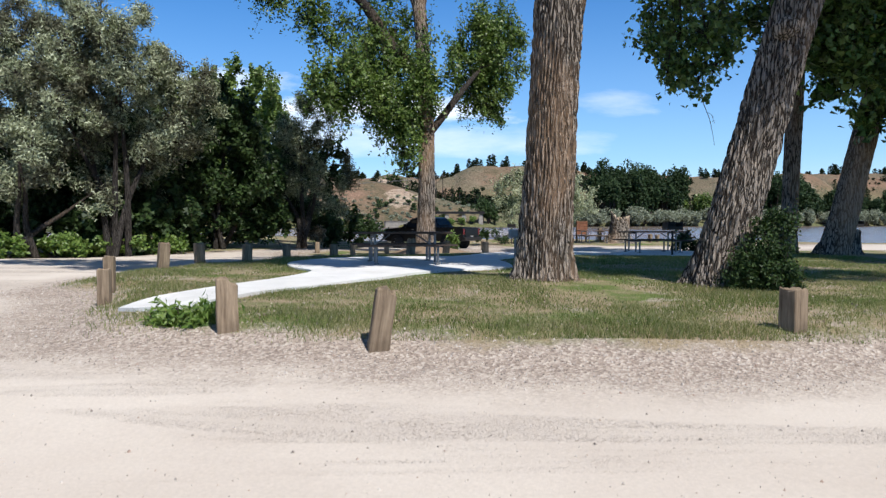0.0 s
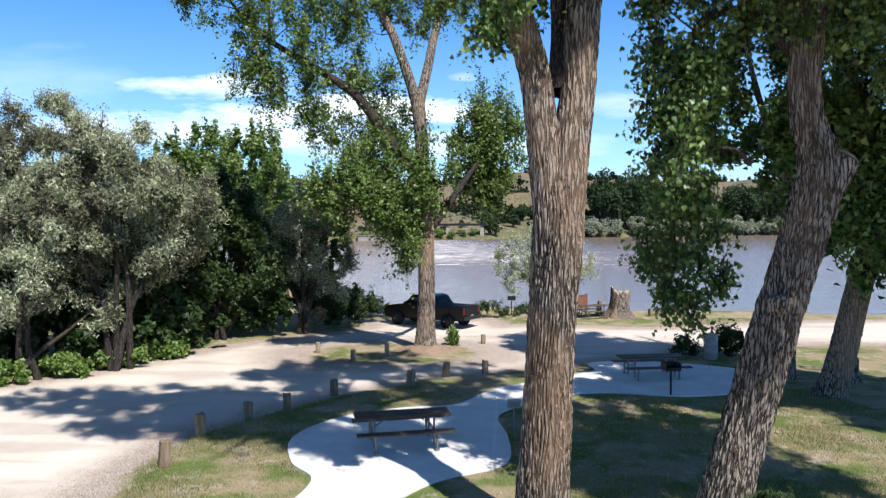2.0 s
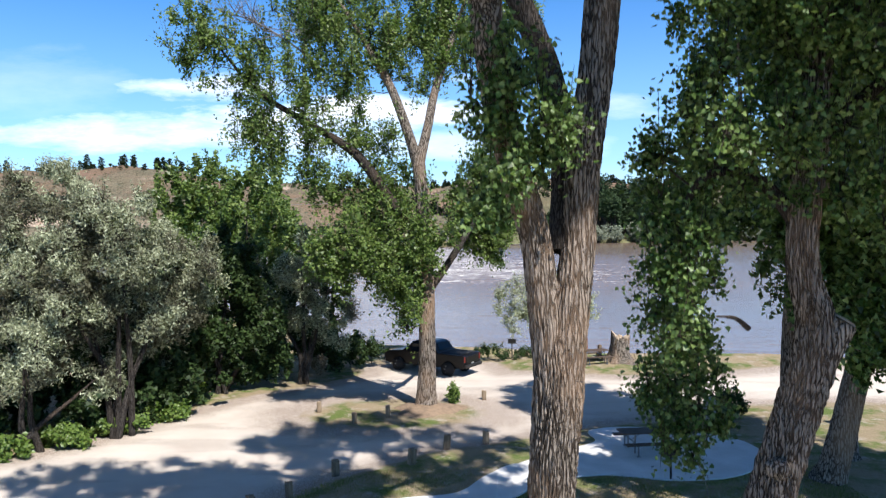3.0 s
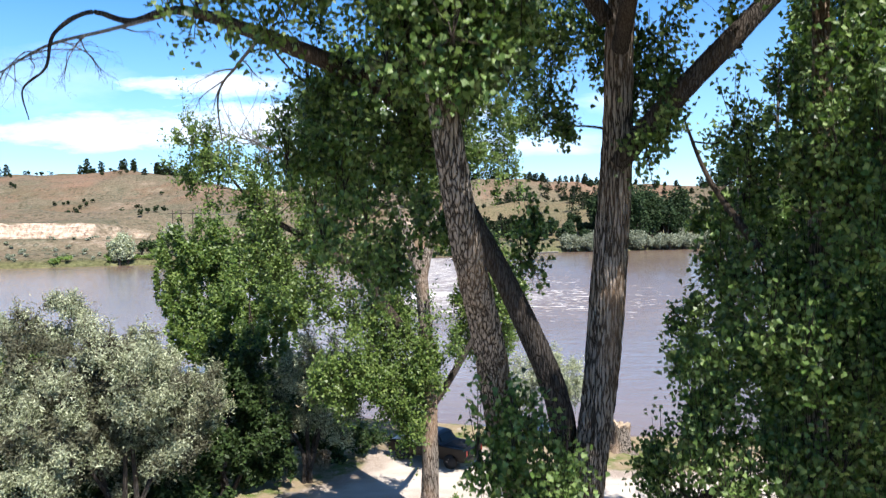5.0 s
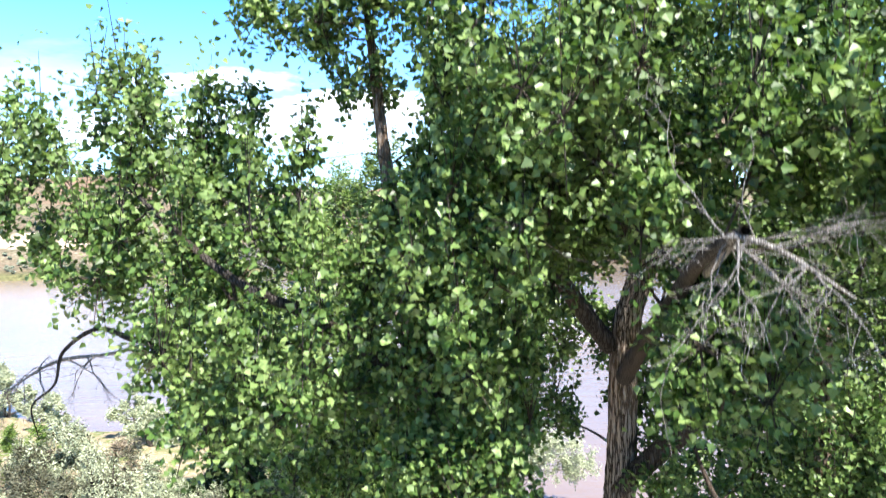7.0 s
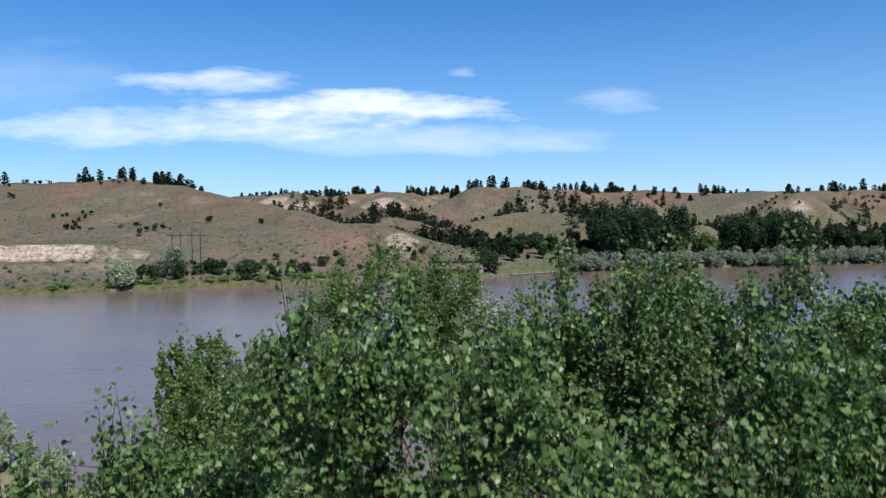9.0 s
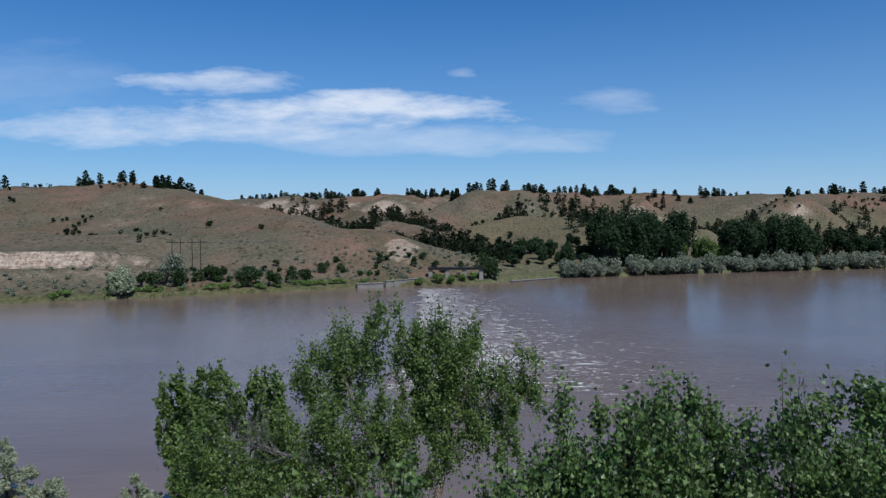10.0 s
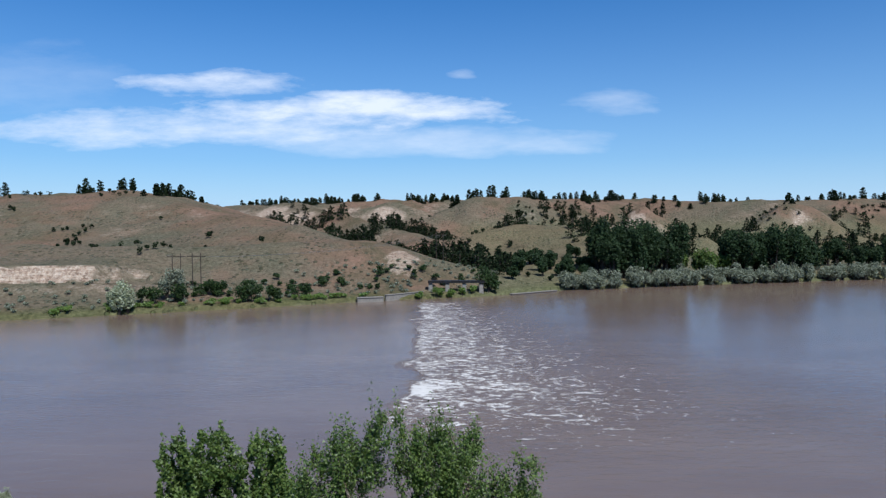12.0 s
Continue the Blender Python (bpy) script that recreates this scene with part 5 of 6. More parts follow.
def bank_cottonwood():
    """The tree on the small island by the truck, with drooping foliage and a spreading limb."""
    bx, by = -0.82, 35.2
    z0 = height(bx, by) - 0.15
    trunk, t0 = limb([(bx, by, z0, 0.56), (-0.82, by, 0.8, 0.44), (-0.78, 35.3, 3.5, 0.40), (-0.85, 35.6, 7.2, 0.36), (-1.1, 36.0, 11.2, 0.32), (-1.3, 36.2, 12.4, 0.34)], 120, 80, 0.04, 12, 0.35, 1.5)
    rgt, t1 = limb([(-1.15, 36.1, 11.6, 0.26), (-0.7, 36.6, 13.6, 0.23), (-0.3, 37.2, 15.6, 0.2), (0.6, 38.2, 18.4, 0.13), (1.2, 39.5, 21.0, 0.07), (0.2, 40.3, 23.2, 0.02)], 70, 30, 0.012, 7, 0, 2.0)
    lft, t2 = limb([(-1.25, 36.1, 12.0, 0.27), (-2.0, 36.3, 14.2, 0.24), (-2.7, 36.6, 15.9, 0.2), (-4.0, 37.4, 18.2, 0.14), (-5.4, 39.2, 20.6, 0.07), (-6.2, 40.8, 22.2, 0.02)], 70, 30, 0.012, 7, 0, 3.0)
    low, t3 = limb([(-0.9, 35.6, 8.0, 0.26), (-2.5, 35.6, 9.9, 0.25), (-4.0, 35.6, 12.0, 0.22), (-6.0, 35.5, 13.4, 0.17), (-8.6, 35.3, 15.0, 0.11), (-10.2, 35.0, 16.8, 0.05), (-10.9, 35.0, 17.8, 0.02)], 90, 30, 0.012, 7, 0, 4.0)
    east, t4 = limb([(-0.8, 35.4, 5.4, 0.2), (0.1, 36.0, 6.6, 0.17), (0.9, 36.8, 7.8, 0.15), (2.0, 38.6, 9.4, 0.09), (2.7, 40.0, 11.0, 0.03)], 50, 24, 0.01, 7, 0, 5.0)
    wst, t5 = limb([(-0.85, 35.4, 5.9, 0.12), (-2.2, 34.6, 6.9, 0.09), (-3.8, 33.4, 7.4, 0.05), (-4.8, 32.8, 7.5, 0.02)], 36, 14, 0.004, 5, 0, 6.0)
    masses = [(-4.4, 33.2, 7.4, 1.6, 1.4, 1.4, 10), (-2.2, 34.8, 7.0, 1.6, 1.6, 1.7, 12), (-1.6, 34.8, 4.6, 0.9, 0.9, 1.4, 3), (2.4, 39.6, 9.6, 2.0, 1.8, 3.0, 28), (-3.2, 37.4, 10.0, 2.0, 1.8, 1.9, 8),
              (-7.6, 35.4, 14.2, 2.4, 1.8, 2.3, 9), (-10.0, 34.9, 16.4, 1.8, 1.5, 1.7, 5), (-4.6, 36.6, 17.4, 2.6, 2.2, 2.6, 13), (-1.6, 38.0, 17.6, 2.4, 2.4, 2.6, 13), (-6.0, 40.4, 20.4, 2.4, 2.0, 2.2, 13),
              (0.1, 39.9, 20.6, 2.7, 2.2, 2.9, 22), (2.4, 38.8, 17.6, 2.0, 2.0, 2.3, 7), (-3.0, 35.8, 9.0, 1.9, 1.5, 1.2, 6), (-0.5, 34.9, 8.2, 1.2, 0.9, 1.7, 4), (-6.0, 35.6, 11.4, 1.5, 1.2, 1.7, 5), (-8.6, 35.3, 12.6, 1.4, 1.2, 1.6, 4), (-3.6, 36.2, 13.2, 1.3, 1.3, 1.4, 4), (-7.0, 35.4, 17.6, 2.4, 1.6, 1.5, 4), (-12.0, 35.2, 17.8, 1.7, 1.5, 1.6, 4), (3.6, 39.2, 20.0, 1.6, 1.6, 2.2, 5), (-3.0, 39.6, 22.4, 1.8, 1.8, 2.0, 6)]
    return tree("cottonwood_tree", "tall narrow-leaved cottonwood on a gravel island beside the truck", "tree", (bx, by, height(bx, by)), [t0, t1, t2], masses,
                [trunk[70:], rgt, lft, low, east, wst], 144000, 0.150, TUFT, MAT_WILLOW, MAT_BARK, "", [t3, t4, t5], clump=0.72, per=210, hang=0.4, tall=1.6, plume=1.0)


bank_cottonwood()


def mulch_mound(x, y, r, h):
    rings, sides = 12, 40
    pts = [(x, y, height(x, y) + h)]
    for i in range(1, rings + 1):
        for j in range(sides):
            a = 2 * math.pi * j / sides
            d = r * i / rings * (1 + 0.16 * math.sin(3 * a + 1) + 0.08 * math.sin(7 * a))
            px, py = x + d * math.cos(a), y + 0.8 * d * math.sin(a)
            lump = 0.05 * noise.noise(Vector((px * 3, py * 3, 0.0)))
            pts.append((px, py, height(px, py) + (h + lump) * (1 - (i / rings) ** 2) - 0.02 * i / rings))
    tri = [(0, 1 + j, 1 + (j + 1) % sides) for j in range(sides)]
    quad = [(1 + i * sides + j, 1 + (i + 1) * sides + j, 1 + (i + 1) * sides + (j + 1) % sides, 1 + i * sides + (j + 1) % sides) for i in range(rings - 1) for j in range(sides)]
    base = np.array((x, y, height(x, y)))
    ob = new("mulch_mound", mesh_of("mulch_mound", np.array(pts) - base, [tri, quad], MAT_MULCH, True))
    ob.matrix_basis = pose(*base)
    tagged(ob, "low mound of brown mulch round the cottonwood's foot", "mound")


mulch_mound(-0.8, 35.0, 1.7, 0.3)


# ---- the thicket of silver olives along the road ----
def olive(x, y, stems, masses, leaves, mat, label, size=0.165, clump=1.0, category="shrub tree", name="russian_olive_tree", shape=NARROW, lift=0.3, per=430, tall=0.95, plume=0.3):
    z0 = height(x, y) - 0.1
    pieces, limbs = [], []
    top = max(m[2] + 0.4 * m[5] for m in masses)
    for i in range(stems):
        m = masses[i % len(masses)]
        bx, by = x + RNG.uniform(-0.5, 0.5), y + RNG.uniform(-0.4, 0.4)
        h = m[2] + 0.3 * m[5]
        path, t = limb([(bx, by, z0, 0.15), (bx + 0.2 * (m[0] - bx) + RNG.uniform(-0.3, 0.3), by + 0.2 * (m[1] - by), z0 + 0.35 * h, 0.12), (bx + 0.65 * (m[0] - bx), by + 0.65 * (m[1] - by), z0 + 0.7 * h, 0.07), (m[0], m[1], z0 + h, 0.02)], 24, 8)
        pieces.append(t), limbs.append(path)
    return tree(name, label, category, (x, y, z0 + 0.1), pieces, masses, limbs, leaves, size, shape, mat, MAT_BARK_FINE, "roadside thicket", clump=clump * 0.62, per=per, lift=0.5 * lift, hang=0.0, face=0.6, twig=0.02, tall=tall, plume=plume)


olive(-13.6, 30.8, 6, [(-13.3, 30.4, 8.0, 2.6, 2.2, 2.3), (-15.4, 29.6, 6.0, 2.4, 2.2, 2.6), (-11.8, 32.6, 6.2, 2.0, 2.2, 2.6), (-16.8, 31.5, 9.0, 2.6, 2.4, 2.4), (-13.4, 31.6, 4.2, 2.4, 1.4, 1.3, 7)], 120000, MAT_OLIVE,
      "large silver-grey olive tree with drooping narrow leaves beside gravel")
olive(-19.5, 30.0, 4, [(-19.2, 30.0, 6.2, 2.6, 2.2, 3.0), (-21.5, 29.0, 4.2, 2.6, 2.2, 2.6), (-18.8, 29.6, 3.6, 2.4, 1.4, 1.4, 5)], 54000, MAT_OLIVE, "silver-grey olive tree at the thicket's edge")
olive(-16.2, 28.3, 3, [(-16.1, 28.1, 3.4, 1.7, 1.3, 1.5), (-14.2, 30.0, 2.4, 1.1, 0.9, 1.0)], 12000, MAT_OLIVE, "low silver olive shrub reaching over the road verge")
olive(-13.4, 51.0, 4, [(-13.6, 51.0, 8.0, 2.6, 2.4, 4.2), (-12.2, 50.0, 4.4, 2.6, 2.2, 3.2), (-15.6, 51.6, 6.4, 2.2, 2.2, 3.2)], 30000, MAT_WILLOW, "dense green tree behind the olives", 0.24, 0.95, "tree", "elm_tree", TUFT, 0.4, 240, 1.4, 0.7)
olive(-7.9, 41.4, 4, [(-8.0, 41.2, 6.6, 2.0, 1.8, 2.4), (-6.4, 41.6, 5.0, 1.4, 1.4, 2.4), (-9.6, 41.0, 4.4, 2.0, 1.8, 2.6), (-7.4, 41.8, 2.6, 2.2, 1.6, 1.8)], 34000, MAT_OLIVE, "grey-green olive tree in shade beside the truck")
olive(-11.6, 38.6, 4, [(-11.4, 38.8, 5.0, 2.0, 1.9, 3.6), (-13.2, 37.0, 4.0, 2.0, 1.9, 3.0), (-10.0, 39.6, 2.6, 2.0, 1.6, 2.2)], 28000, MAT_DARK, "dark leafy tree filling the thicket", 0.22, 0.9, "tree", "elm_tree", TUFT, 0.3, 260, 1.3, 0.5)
olive(-16.5, 35.5, 4, [(-17.0, 36.0, 6.0, 3.0, 2.4, 3.6), (-14.8, 35.0, 4.0, 2.4, 2.0, 3.0), (-20.0, 35.5, 5.0, 3.0, 2.4, 3.4)], 26000, MAT_OLIVE, "silver-grey olive tree deep in the thicket")
olive(-22.5, 47.0, 3, [(-22.0, 47.0, 4.2, 2.6, 2.0, 2.6), (-26.0, 45.0, 3.6, 2.8, 2.2, 2.4)], 20000, MAT_DRY, "brown half-bare shrub on the river bank", 0.2)
olive(-33.0, 56.0, 3, [(-33.0, 56.0, 2.6, 3.4, 2.4, 2.0), (-38.0, 58.0, 2.4, 3.0, 2.4, 1.8)], 16000, MAT_WEED, "yellow-green shrub on the river bank", 0.26, 0.9)
olive(-20.0, 68.0, 5, [(-21.5, 69.0, 10.5, 2.8, 2.4, 4.4), (-17.0, 68.0, 10.8, 2.4, 2.4, 4.0), (-15.0, 67.0, 7.0, 2.4, 2.2, 3.6), (-25.4, 70.0, 9.2, 2.4, 2.2, 4.4), (-23.0, 68.0, 5.0, 3.0, 2.2, 3.6)], 52000, MAT_WILLOW, "slender green tree at the water's edge", 0.32, 1.15, "tree", "willow_tree", TUFT, 0.5, 200, 1.6, 1.0)
for sx, sy, sr in ((-46, 77, 3.0), (-51, 81, 3.4), (-40, 73, 1.8), (-30, 70, 2.6), (-27, 66, 2.4), (-57, 85, 3.2)):
    olive(sx, sy, 3, [(sx, sy, 1.2 + 0.4 * sr, sr, sr * 0.8, 0.75 * sr), (sx + sr * 0.8, sy + 0.5, 0.9, sr * 0.6, sr * 0.6, 0.5 * sr)], 9000, MAT_PALE, "pale silver shrub at the water's edge", 0.34, 0.9, "shrub", "silver_shrub")


# ---- shrubs and weeds ----
def shrub(name, x, y, masses, leaves, mat, label, size=0.07, clump=0.28, shape=KITE, category="shrub", group=""):
    leafy, wood = foliage(masses, [np.array([(x, y, height(x, y) + 0.05 * i, 0.03) for i in range(6)])], leaves, size, shape, clump, 110, 0.1, 0.006, 0.3)
    root = thing(name, pose(x, y, height(x, y)), label, category, group)
    inv = np.array((x, y, height(x, y)))
    part("stem", mesh_of("stem", wood[0] - inv, wood[1], MAT_BARK_FINE, True), MAT_BARK_FINE, root)
    part("foliage", mesh_of("foliage", leafy[0] - inv, leafy[1], mat), mat, root)
    return root


shrub("green_bush", 5.1, 11.75, [(5.1, 11.75, 0.55, 0.46, 0.42, 0.42), (5.38, 11.95, 1.12, 0.28, 0.30, 0.40), (4.78, 11.75, 0.36, 0.28, 0.26, 0.26), (5.42, 11.8, 0.45, 0.30, 0.32, 0.36)], 14000, MAT_DARK, "green leafy bush growing against the leaning trunk", 0.054, 0.22)
shrub("green_bush", -13.5, 37.2, [(-13.4, 37.2, 0.8, 1.1, 0.8, 0.8)], 5000, MAT_WEED, "bright green tuft of tall grass at the thicket's foot", 0.28, 0.4, NARROW)
shrub("green_bush", 0.45, 36.2, [(0.45, 36.2, 0.4, 0.26, 0.26, 0.42)], 700, MAT_WILLOW, "tall green grass clump at the foot of the cottonwood", 0.26, 0.3, NARROW)
# dark-leaved shrubs added for the shaded hollows under the olives; shade is in their colour
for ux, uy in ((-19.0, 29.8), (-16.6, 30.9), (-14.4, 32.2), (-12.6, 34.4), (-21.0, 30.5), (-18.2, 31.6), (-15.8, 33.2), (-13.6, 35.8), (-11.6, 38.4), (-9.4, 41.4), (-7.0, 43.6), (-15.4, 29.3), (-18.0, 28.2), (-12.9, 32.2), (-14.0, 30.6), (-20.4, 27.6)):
    shrub("thicket_shrub", ux, uy + 1.2, [(ux, uy + 1.2, 1.1, 1.9, 1.1, 1.2), (ux - 0.6, uy + 2.6, 3.4, 2.1, 1.2, 2.8)], 6000, MAT_DARK, "dark filler shrubs standing in for the shade below the olive trees", 0.26, 0.5, TUFT, "shrub", "undergrowth of the thicket")
shrub("lawn_weeds", -3.0, 8.3, [(-3.0, 8.3, 0.22, 0.4, 0.25, 0.07), (-2.7, 8.15, 0.2, 0.35, 0.2, 0.06), (-2.6, 8.5, 0.24, 0.35, 0.22, 0.06)], 3600, MAT_WEED, "low bright green weeds at the lawn's edge", 0.10, 0.12, NARROW, "weeds")
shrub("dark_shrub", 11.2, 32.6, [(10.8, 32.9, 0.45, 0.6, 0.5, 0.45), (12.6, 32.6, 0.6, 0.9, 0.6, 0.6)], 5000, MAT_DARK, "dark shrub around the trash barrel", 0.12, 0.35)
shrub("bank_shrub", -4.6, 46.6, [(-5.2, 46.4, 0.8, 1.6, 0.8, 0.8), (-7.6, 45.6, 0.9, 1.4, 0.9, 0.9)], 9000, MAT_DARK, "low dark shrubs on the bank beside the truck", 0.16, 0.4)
shrub("dry_brush", -7.3, 43.2, [(-7.3, 43.2, 0.6, 0.6, 0.4, 0.5)], 1500, MAT_DRY, "small rust-brown dry brush below the trees", 0.14, 0.3)
shrub("silver_shrub", 5.6, 52.0, [(4.9, 52.0, 3.0, 1.2, 1.2, 2.0), (7.2, 52.3, 3.6, 1.9, 1.3, 2.4), (9.6, 52.4, 2.8, 1.3, 1.2, 1.9)], 15000, MAT_PALE, "pale silver willow on the river bank behind the trunk", 0.2, 0.6, NARROW)
shrub("bank_weeds", 3.6, 47.6, [(3.4, 47.8, 0.3, 1.8, 0.7, 0.4), (6.2, 48.2, 0.25, 1.6, 0.6, 0.35)], 5000, MAT_DARK, "low green weeds along the river bank", 0.16, 0.3, NARROW)
for wx, wy, wr in ((-16.8, 27.4, 1.0), (-15.2, 29.0, 1.0), (-13.9, 31.0, 0.9), (-18.6, 26.8, 1.2), (-12.6, 33.4, 0.8), (-21.0, 26.0, 1.3)):
    shrub("roadside_weeds", wx, wy, [(wx, wy, 0.3, wr * 1.3, 0.6, 0.34)], 2600, MAT_WEED, "broad-leaved green weeds at the road's edge", 0.17, 0.32, KITE, "weeds", "weeds along the road")


# ---- stumps and dead wood ----
def tree_stump(x, y, r, h, label, spike=0.0):
    path = spline([(x, y, height(x, y) - 0.15, r * 1.15), (x, y, height(x, y) + 0.3 * h, r * 0.86), (x + 0.02, y, height(x, y) + h, r * 0.78)], 40)
    v, q = tube(path, 110, 0.09 * r, 11, 0.35 + spike, x)
    top = v[-110:]
    base = np.array((x, y, height(x, y)))
    root = thing("tree_stump", pose(*base), label, "stump")
    jag = 0.10 * np.sin(np.arange(110) * 0.31) + 0.06 * np.sin(np.arange(110) * 0.9)
    v[-110:, 2] += jag * r + spike * np.exp(-((np.arange(110) - 55) / 9.0) ** 2) + 0.3 * spike * np.sin(np.arange(110) * 0.55) ** 2
    part("bark", mesh_of("bark", v - base, q, MAT_BARK, True), MAT_BARK, root)
    ring = np.vstack([v[-110:] - base, [[0.02, 0, h - 0.06 * r]]])
    tri = np.array([(i, (i + 1) % 110, 110) for i in range(110)])
    part("cut_face", mesh_of("cut_face", ring, tri, MAT_CUT), MAT_CUT, root, "pale weathered end grain")


tree_stump(11.1, 46.3, 0.72, 1.45, "broad jagged grey-brown tree stump on the river bank", 0.45)
tree_stump(4.98, 12.05, 0.14, 0.62, "short broken stump at the foot of the leaning tree")
tree_stump(14.6, 26.4, 0.36, 0.85, "low dark stump standing in shade")
tree_stump(17.2, 26.0, 0.3, 0.7, "low dark stump standing in shade")


def twig_path(rng, start, way, length, r, drop):
    """A crooked twig that sags along its way."""
    pts, p, d = [(*start, r)], np.array(start, dtype=float), np.array(way, dtype=float)
    for k in range(1, 6):
        d = d / np.linalg.norm(d) + rng.normal(0, 0.20, 3) + np.array([0, 0, -drop])
        p = p + d / np.linalg.norm(d) * length / 5
        pts.append((*p, r * (1 - 0.17 * k)))
    return spline(pts, 14)


def dead_branch(points, boughs, reach, drop, label, seed, thick=0.012):
    """A bare bleached limb: its stem, and crooked boughs that fork into finer twigs."""
    rng = np.random.default_rng(seed)
    path = spline(points, 40)
    base = np.array(points[0][:3])
    root = thing("dead_branch", pose(*base), label, "branch")
    sv, sq = tube(path, 8)
    part("stem", mesh_of("stem", sv - base, sq, MAT_DEADWOOD, True), MAT_DEADWOOD, root)
    for i in range(boughs):
        a = path[rng.integers(8, 40)]
        way = rng.normal(0, 1, 3) * np.array([1.0, 0.7, 0.5]) + 0.5 * (path[-1, :3] - path[0, :3]) / np.linalg.norm(path[-1, :3] - path[0, :3])
        ln = reach * rng.uniform(0.45, 1.15)
        main = twig_path(rng, a[:3], way, ln, min(a[3] * 0.8, thick) * rng.uniform(0.6, 1.0), drop)
        pieces = [tube(main, 6)]
        for _ in range(rng.integers(4, 8)):
            e = main[rng.integers(3, 13)]
            side = twig_path(rng, e[:3], main[-1, :3] - main[0, :3] + rng.normal(0, 0.5 * ln, 3), ln * rng.uniform(0.2, 0.5), e[3] * 0.6, drop)
            pieces.append(tube(side, 4))
            for _ in range(2):
                g = side[rng.integers(3, 13)]
                pieces.append(tube(twig_path(rng, g[:3], rng.normal(0, 1, 3), ln * rng.uniform(0.08, 0.2), g[3] * 0.6, drop), 3))
        v, q = joined(pieces)
        part("bough", mesh_of("bough", v - base, q, MAT_DEADWOOD, True), MAT_DEADWOOD, root)
    return root


dead_branch([(2.5, 7.2, 19.75, 0.045), (2.25, 6.0, 20.05, 0.036), (2.05, 5.4, 20.15, 0.028), (2.35, 5.3, 20.05, 0.020), (2.9, 5.3, 19.7, 0.010)], 20, 1.2, 0.10, "bleached dead branch with bare forked twigs in the crown", 3)
dead_branch([(-5.0, 13.3, 18.25, 0.04), (-6.0, 13.15, 17.95, 0.034), (-7.2, 13.4, 17.75, 0.028), (-8.1, 13.3, 17.2, 0.012)], 18, 1.3, 0.20, "dark bare branch end with hooked twigs", 5, 0.022)
dead_branch([(-3.4, 14.2, 18.2, 0.04), (-4.0, 14.4, 17.6, 0.03), (-4.4, 14.4, 17.0, 0.02), (-4.3, 14.4, 15.8, 0.008)], 7, 1.0, 0.20, "thin dead branch hanging below the crown", 8, 0.02)
dead_branch([(-6.4, 35.9, 16.9, 0.06), (-7.8, 35.2, 17.8, 0.045), (-9.0, 34.9, 18.4, 0.035), (-10.4, 34.7, 18.8, 0.02)], 34, 2.8, -0.16, "bleached bare twigs among the cottonwood leaves", 14, 0.03)
dead_branch([(5.3, 15.0, 4.3, 0.009), (5.22, 15.0, 3.9, 0.008), (5.4, 15.0, 3.4, 0.007), (5.5, 15.0, 2.9, 0.004)], 2, 0.3, 0.20, "thin bleached twig hanging from the crown", 11)


# ---- across the river ----
def conifer(h, w, n, seed):
    rng = np.random.default_rng(seed)
    z = h * (0.06 + 0.94 * rng.uniform(0, 1, n) ** 1.2)
    spread = w * np.sqrt(np.maximum(1 - (z / h) ** 1.7, 0)) * 0.85 * rng.uniform(0.35, 1.0, n) + 0.12
    a = rng.uniform(0, 2 * np.pi, n)
    c = np.stack([spread * np.cos(a) + 0.25 * w * np.sin(z * 2.2), spread * np.sin(a), z], axis=-1)
    lv, lf = leaf_arrays(c, 0.22 * w + 0.55, TUFT, 0.25, 0.5)
    tv, tf = tube([(0, 0, -0.8, 0.04 * h), (0.03 * h, 0, 0.5 * h, 0.026 * h), (0, 0, 0.97 * h, 0.006 * h)], 7)
    return (lv, lf), (tv, tf)


def pine_mesh(h, w, n, seed):
    root = thing("pine_tree", pose(0, 0, -400), "dark green pine on a dry hillside", "tree", "pines on the hills")
    (lv, lf), (tv, tf) = conifer(h, w, n, seed)
    part("trunk", mesh_of("trunk", tv, tf, MAT_BARK_FINE, True), MAT_BARK_FINE, root)
    part("crown", mesh_of("crown", lv, lf, MAT_PINE), MAT_PINE, root)
    return root


# stretches of hill where pines stand: (x0, x1, y0, y1, how many)
CREST_PINES_WEST = [(-436, -429, 715, 735, 2), (-343, -314, 680, 700, 9), (-306, -288, 680, 700, 5), (-269, -244, 640, 670, 7), (-274, -240, 700, 780, 26), (-253, -230, 760, 800, 9),
                    (-294, -291, 1000, 1010, 1), (-307, -252, 1090, 1118, 18), (-252, -160, 1088, 1112, 44), (-163, -117, 1088, 1112, 16), (-104, -94, 1090, 1110, 5)]
CREST_PINES_EAST = [(-57, -16, 1085, 1108, 18), (-18, 16, 1085, 1108, 14), (8, 44, 798, 828, 16), (50, 73, 795, 810, 8), (88, 110, 800, 815, 9), (127, 172, 830, 860, 14),
                    (200, 270, 1000, 1035, 18), (262, 400, 935, 985, 30), (400, 580, 885, 915, 34)]
DRAW_PINES_WEST = [(-176, -138, 740, 770, 14), (-129, -95, 660, 720, 16), (-85, -55, 560, 640, 36), (-72, -44, 640, 720, 16), (-44, 8, 620, 740, 76), (-35, -22, 470, 510, 10),
                   (-17, 6, 470, 530, 26), (6, 24, 440, 520, 26), (21, 39, 405, 440, 14)]
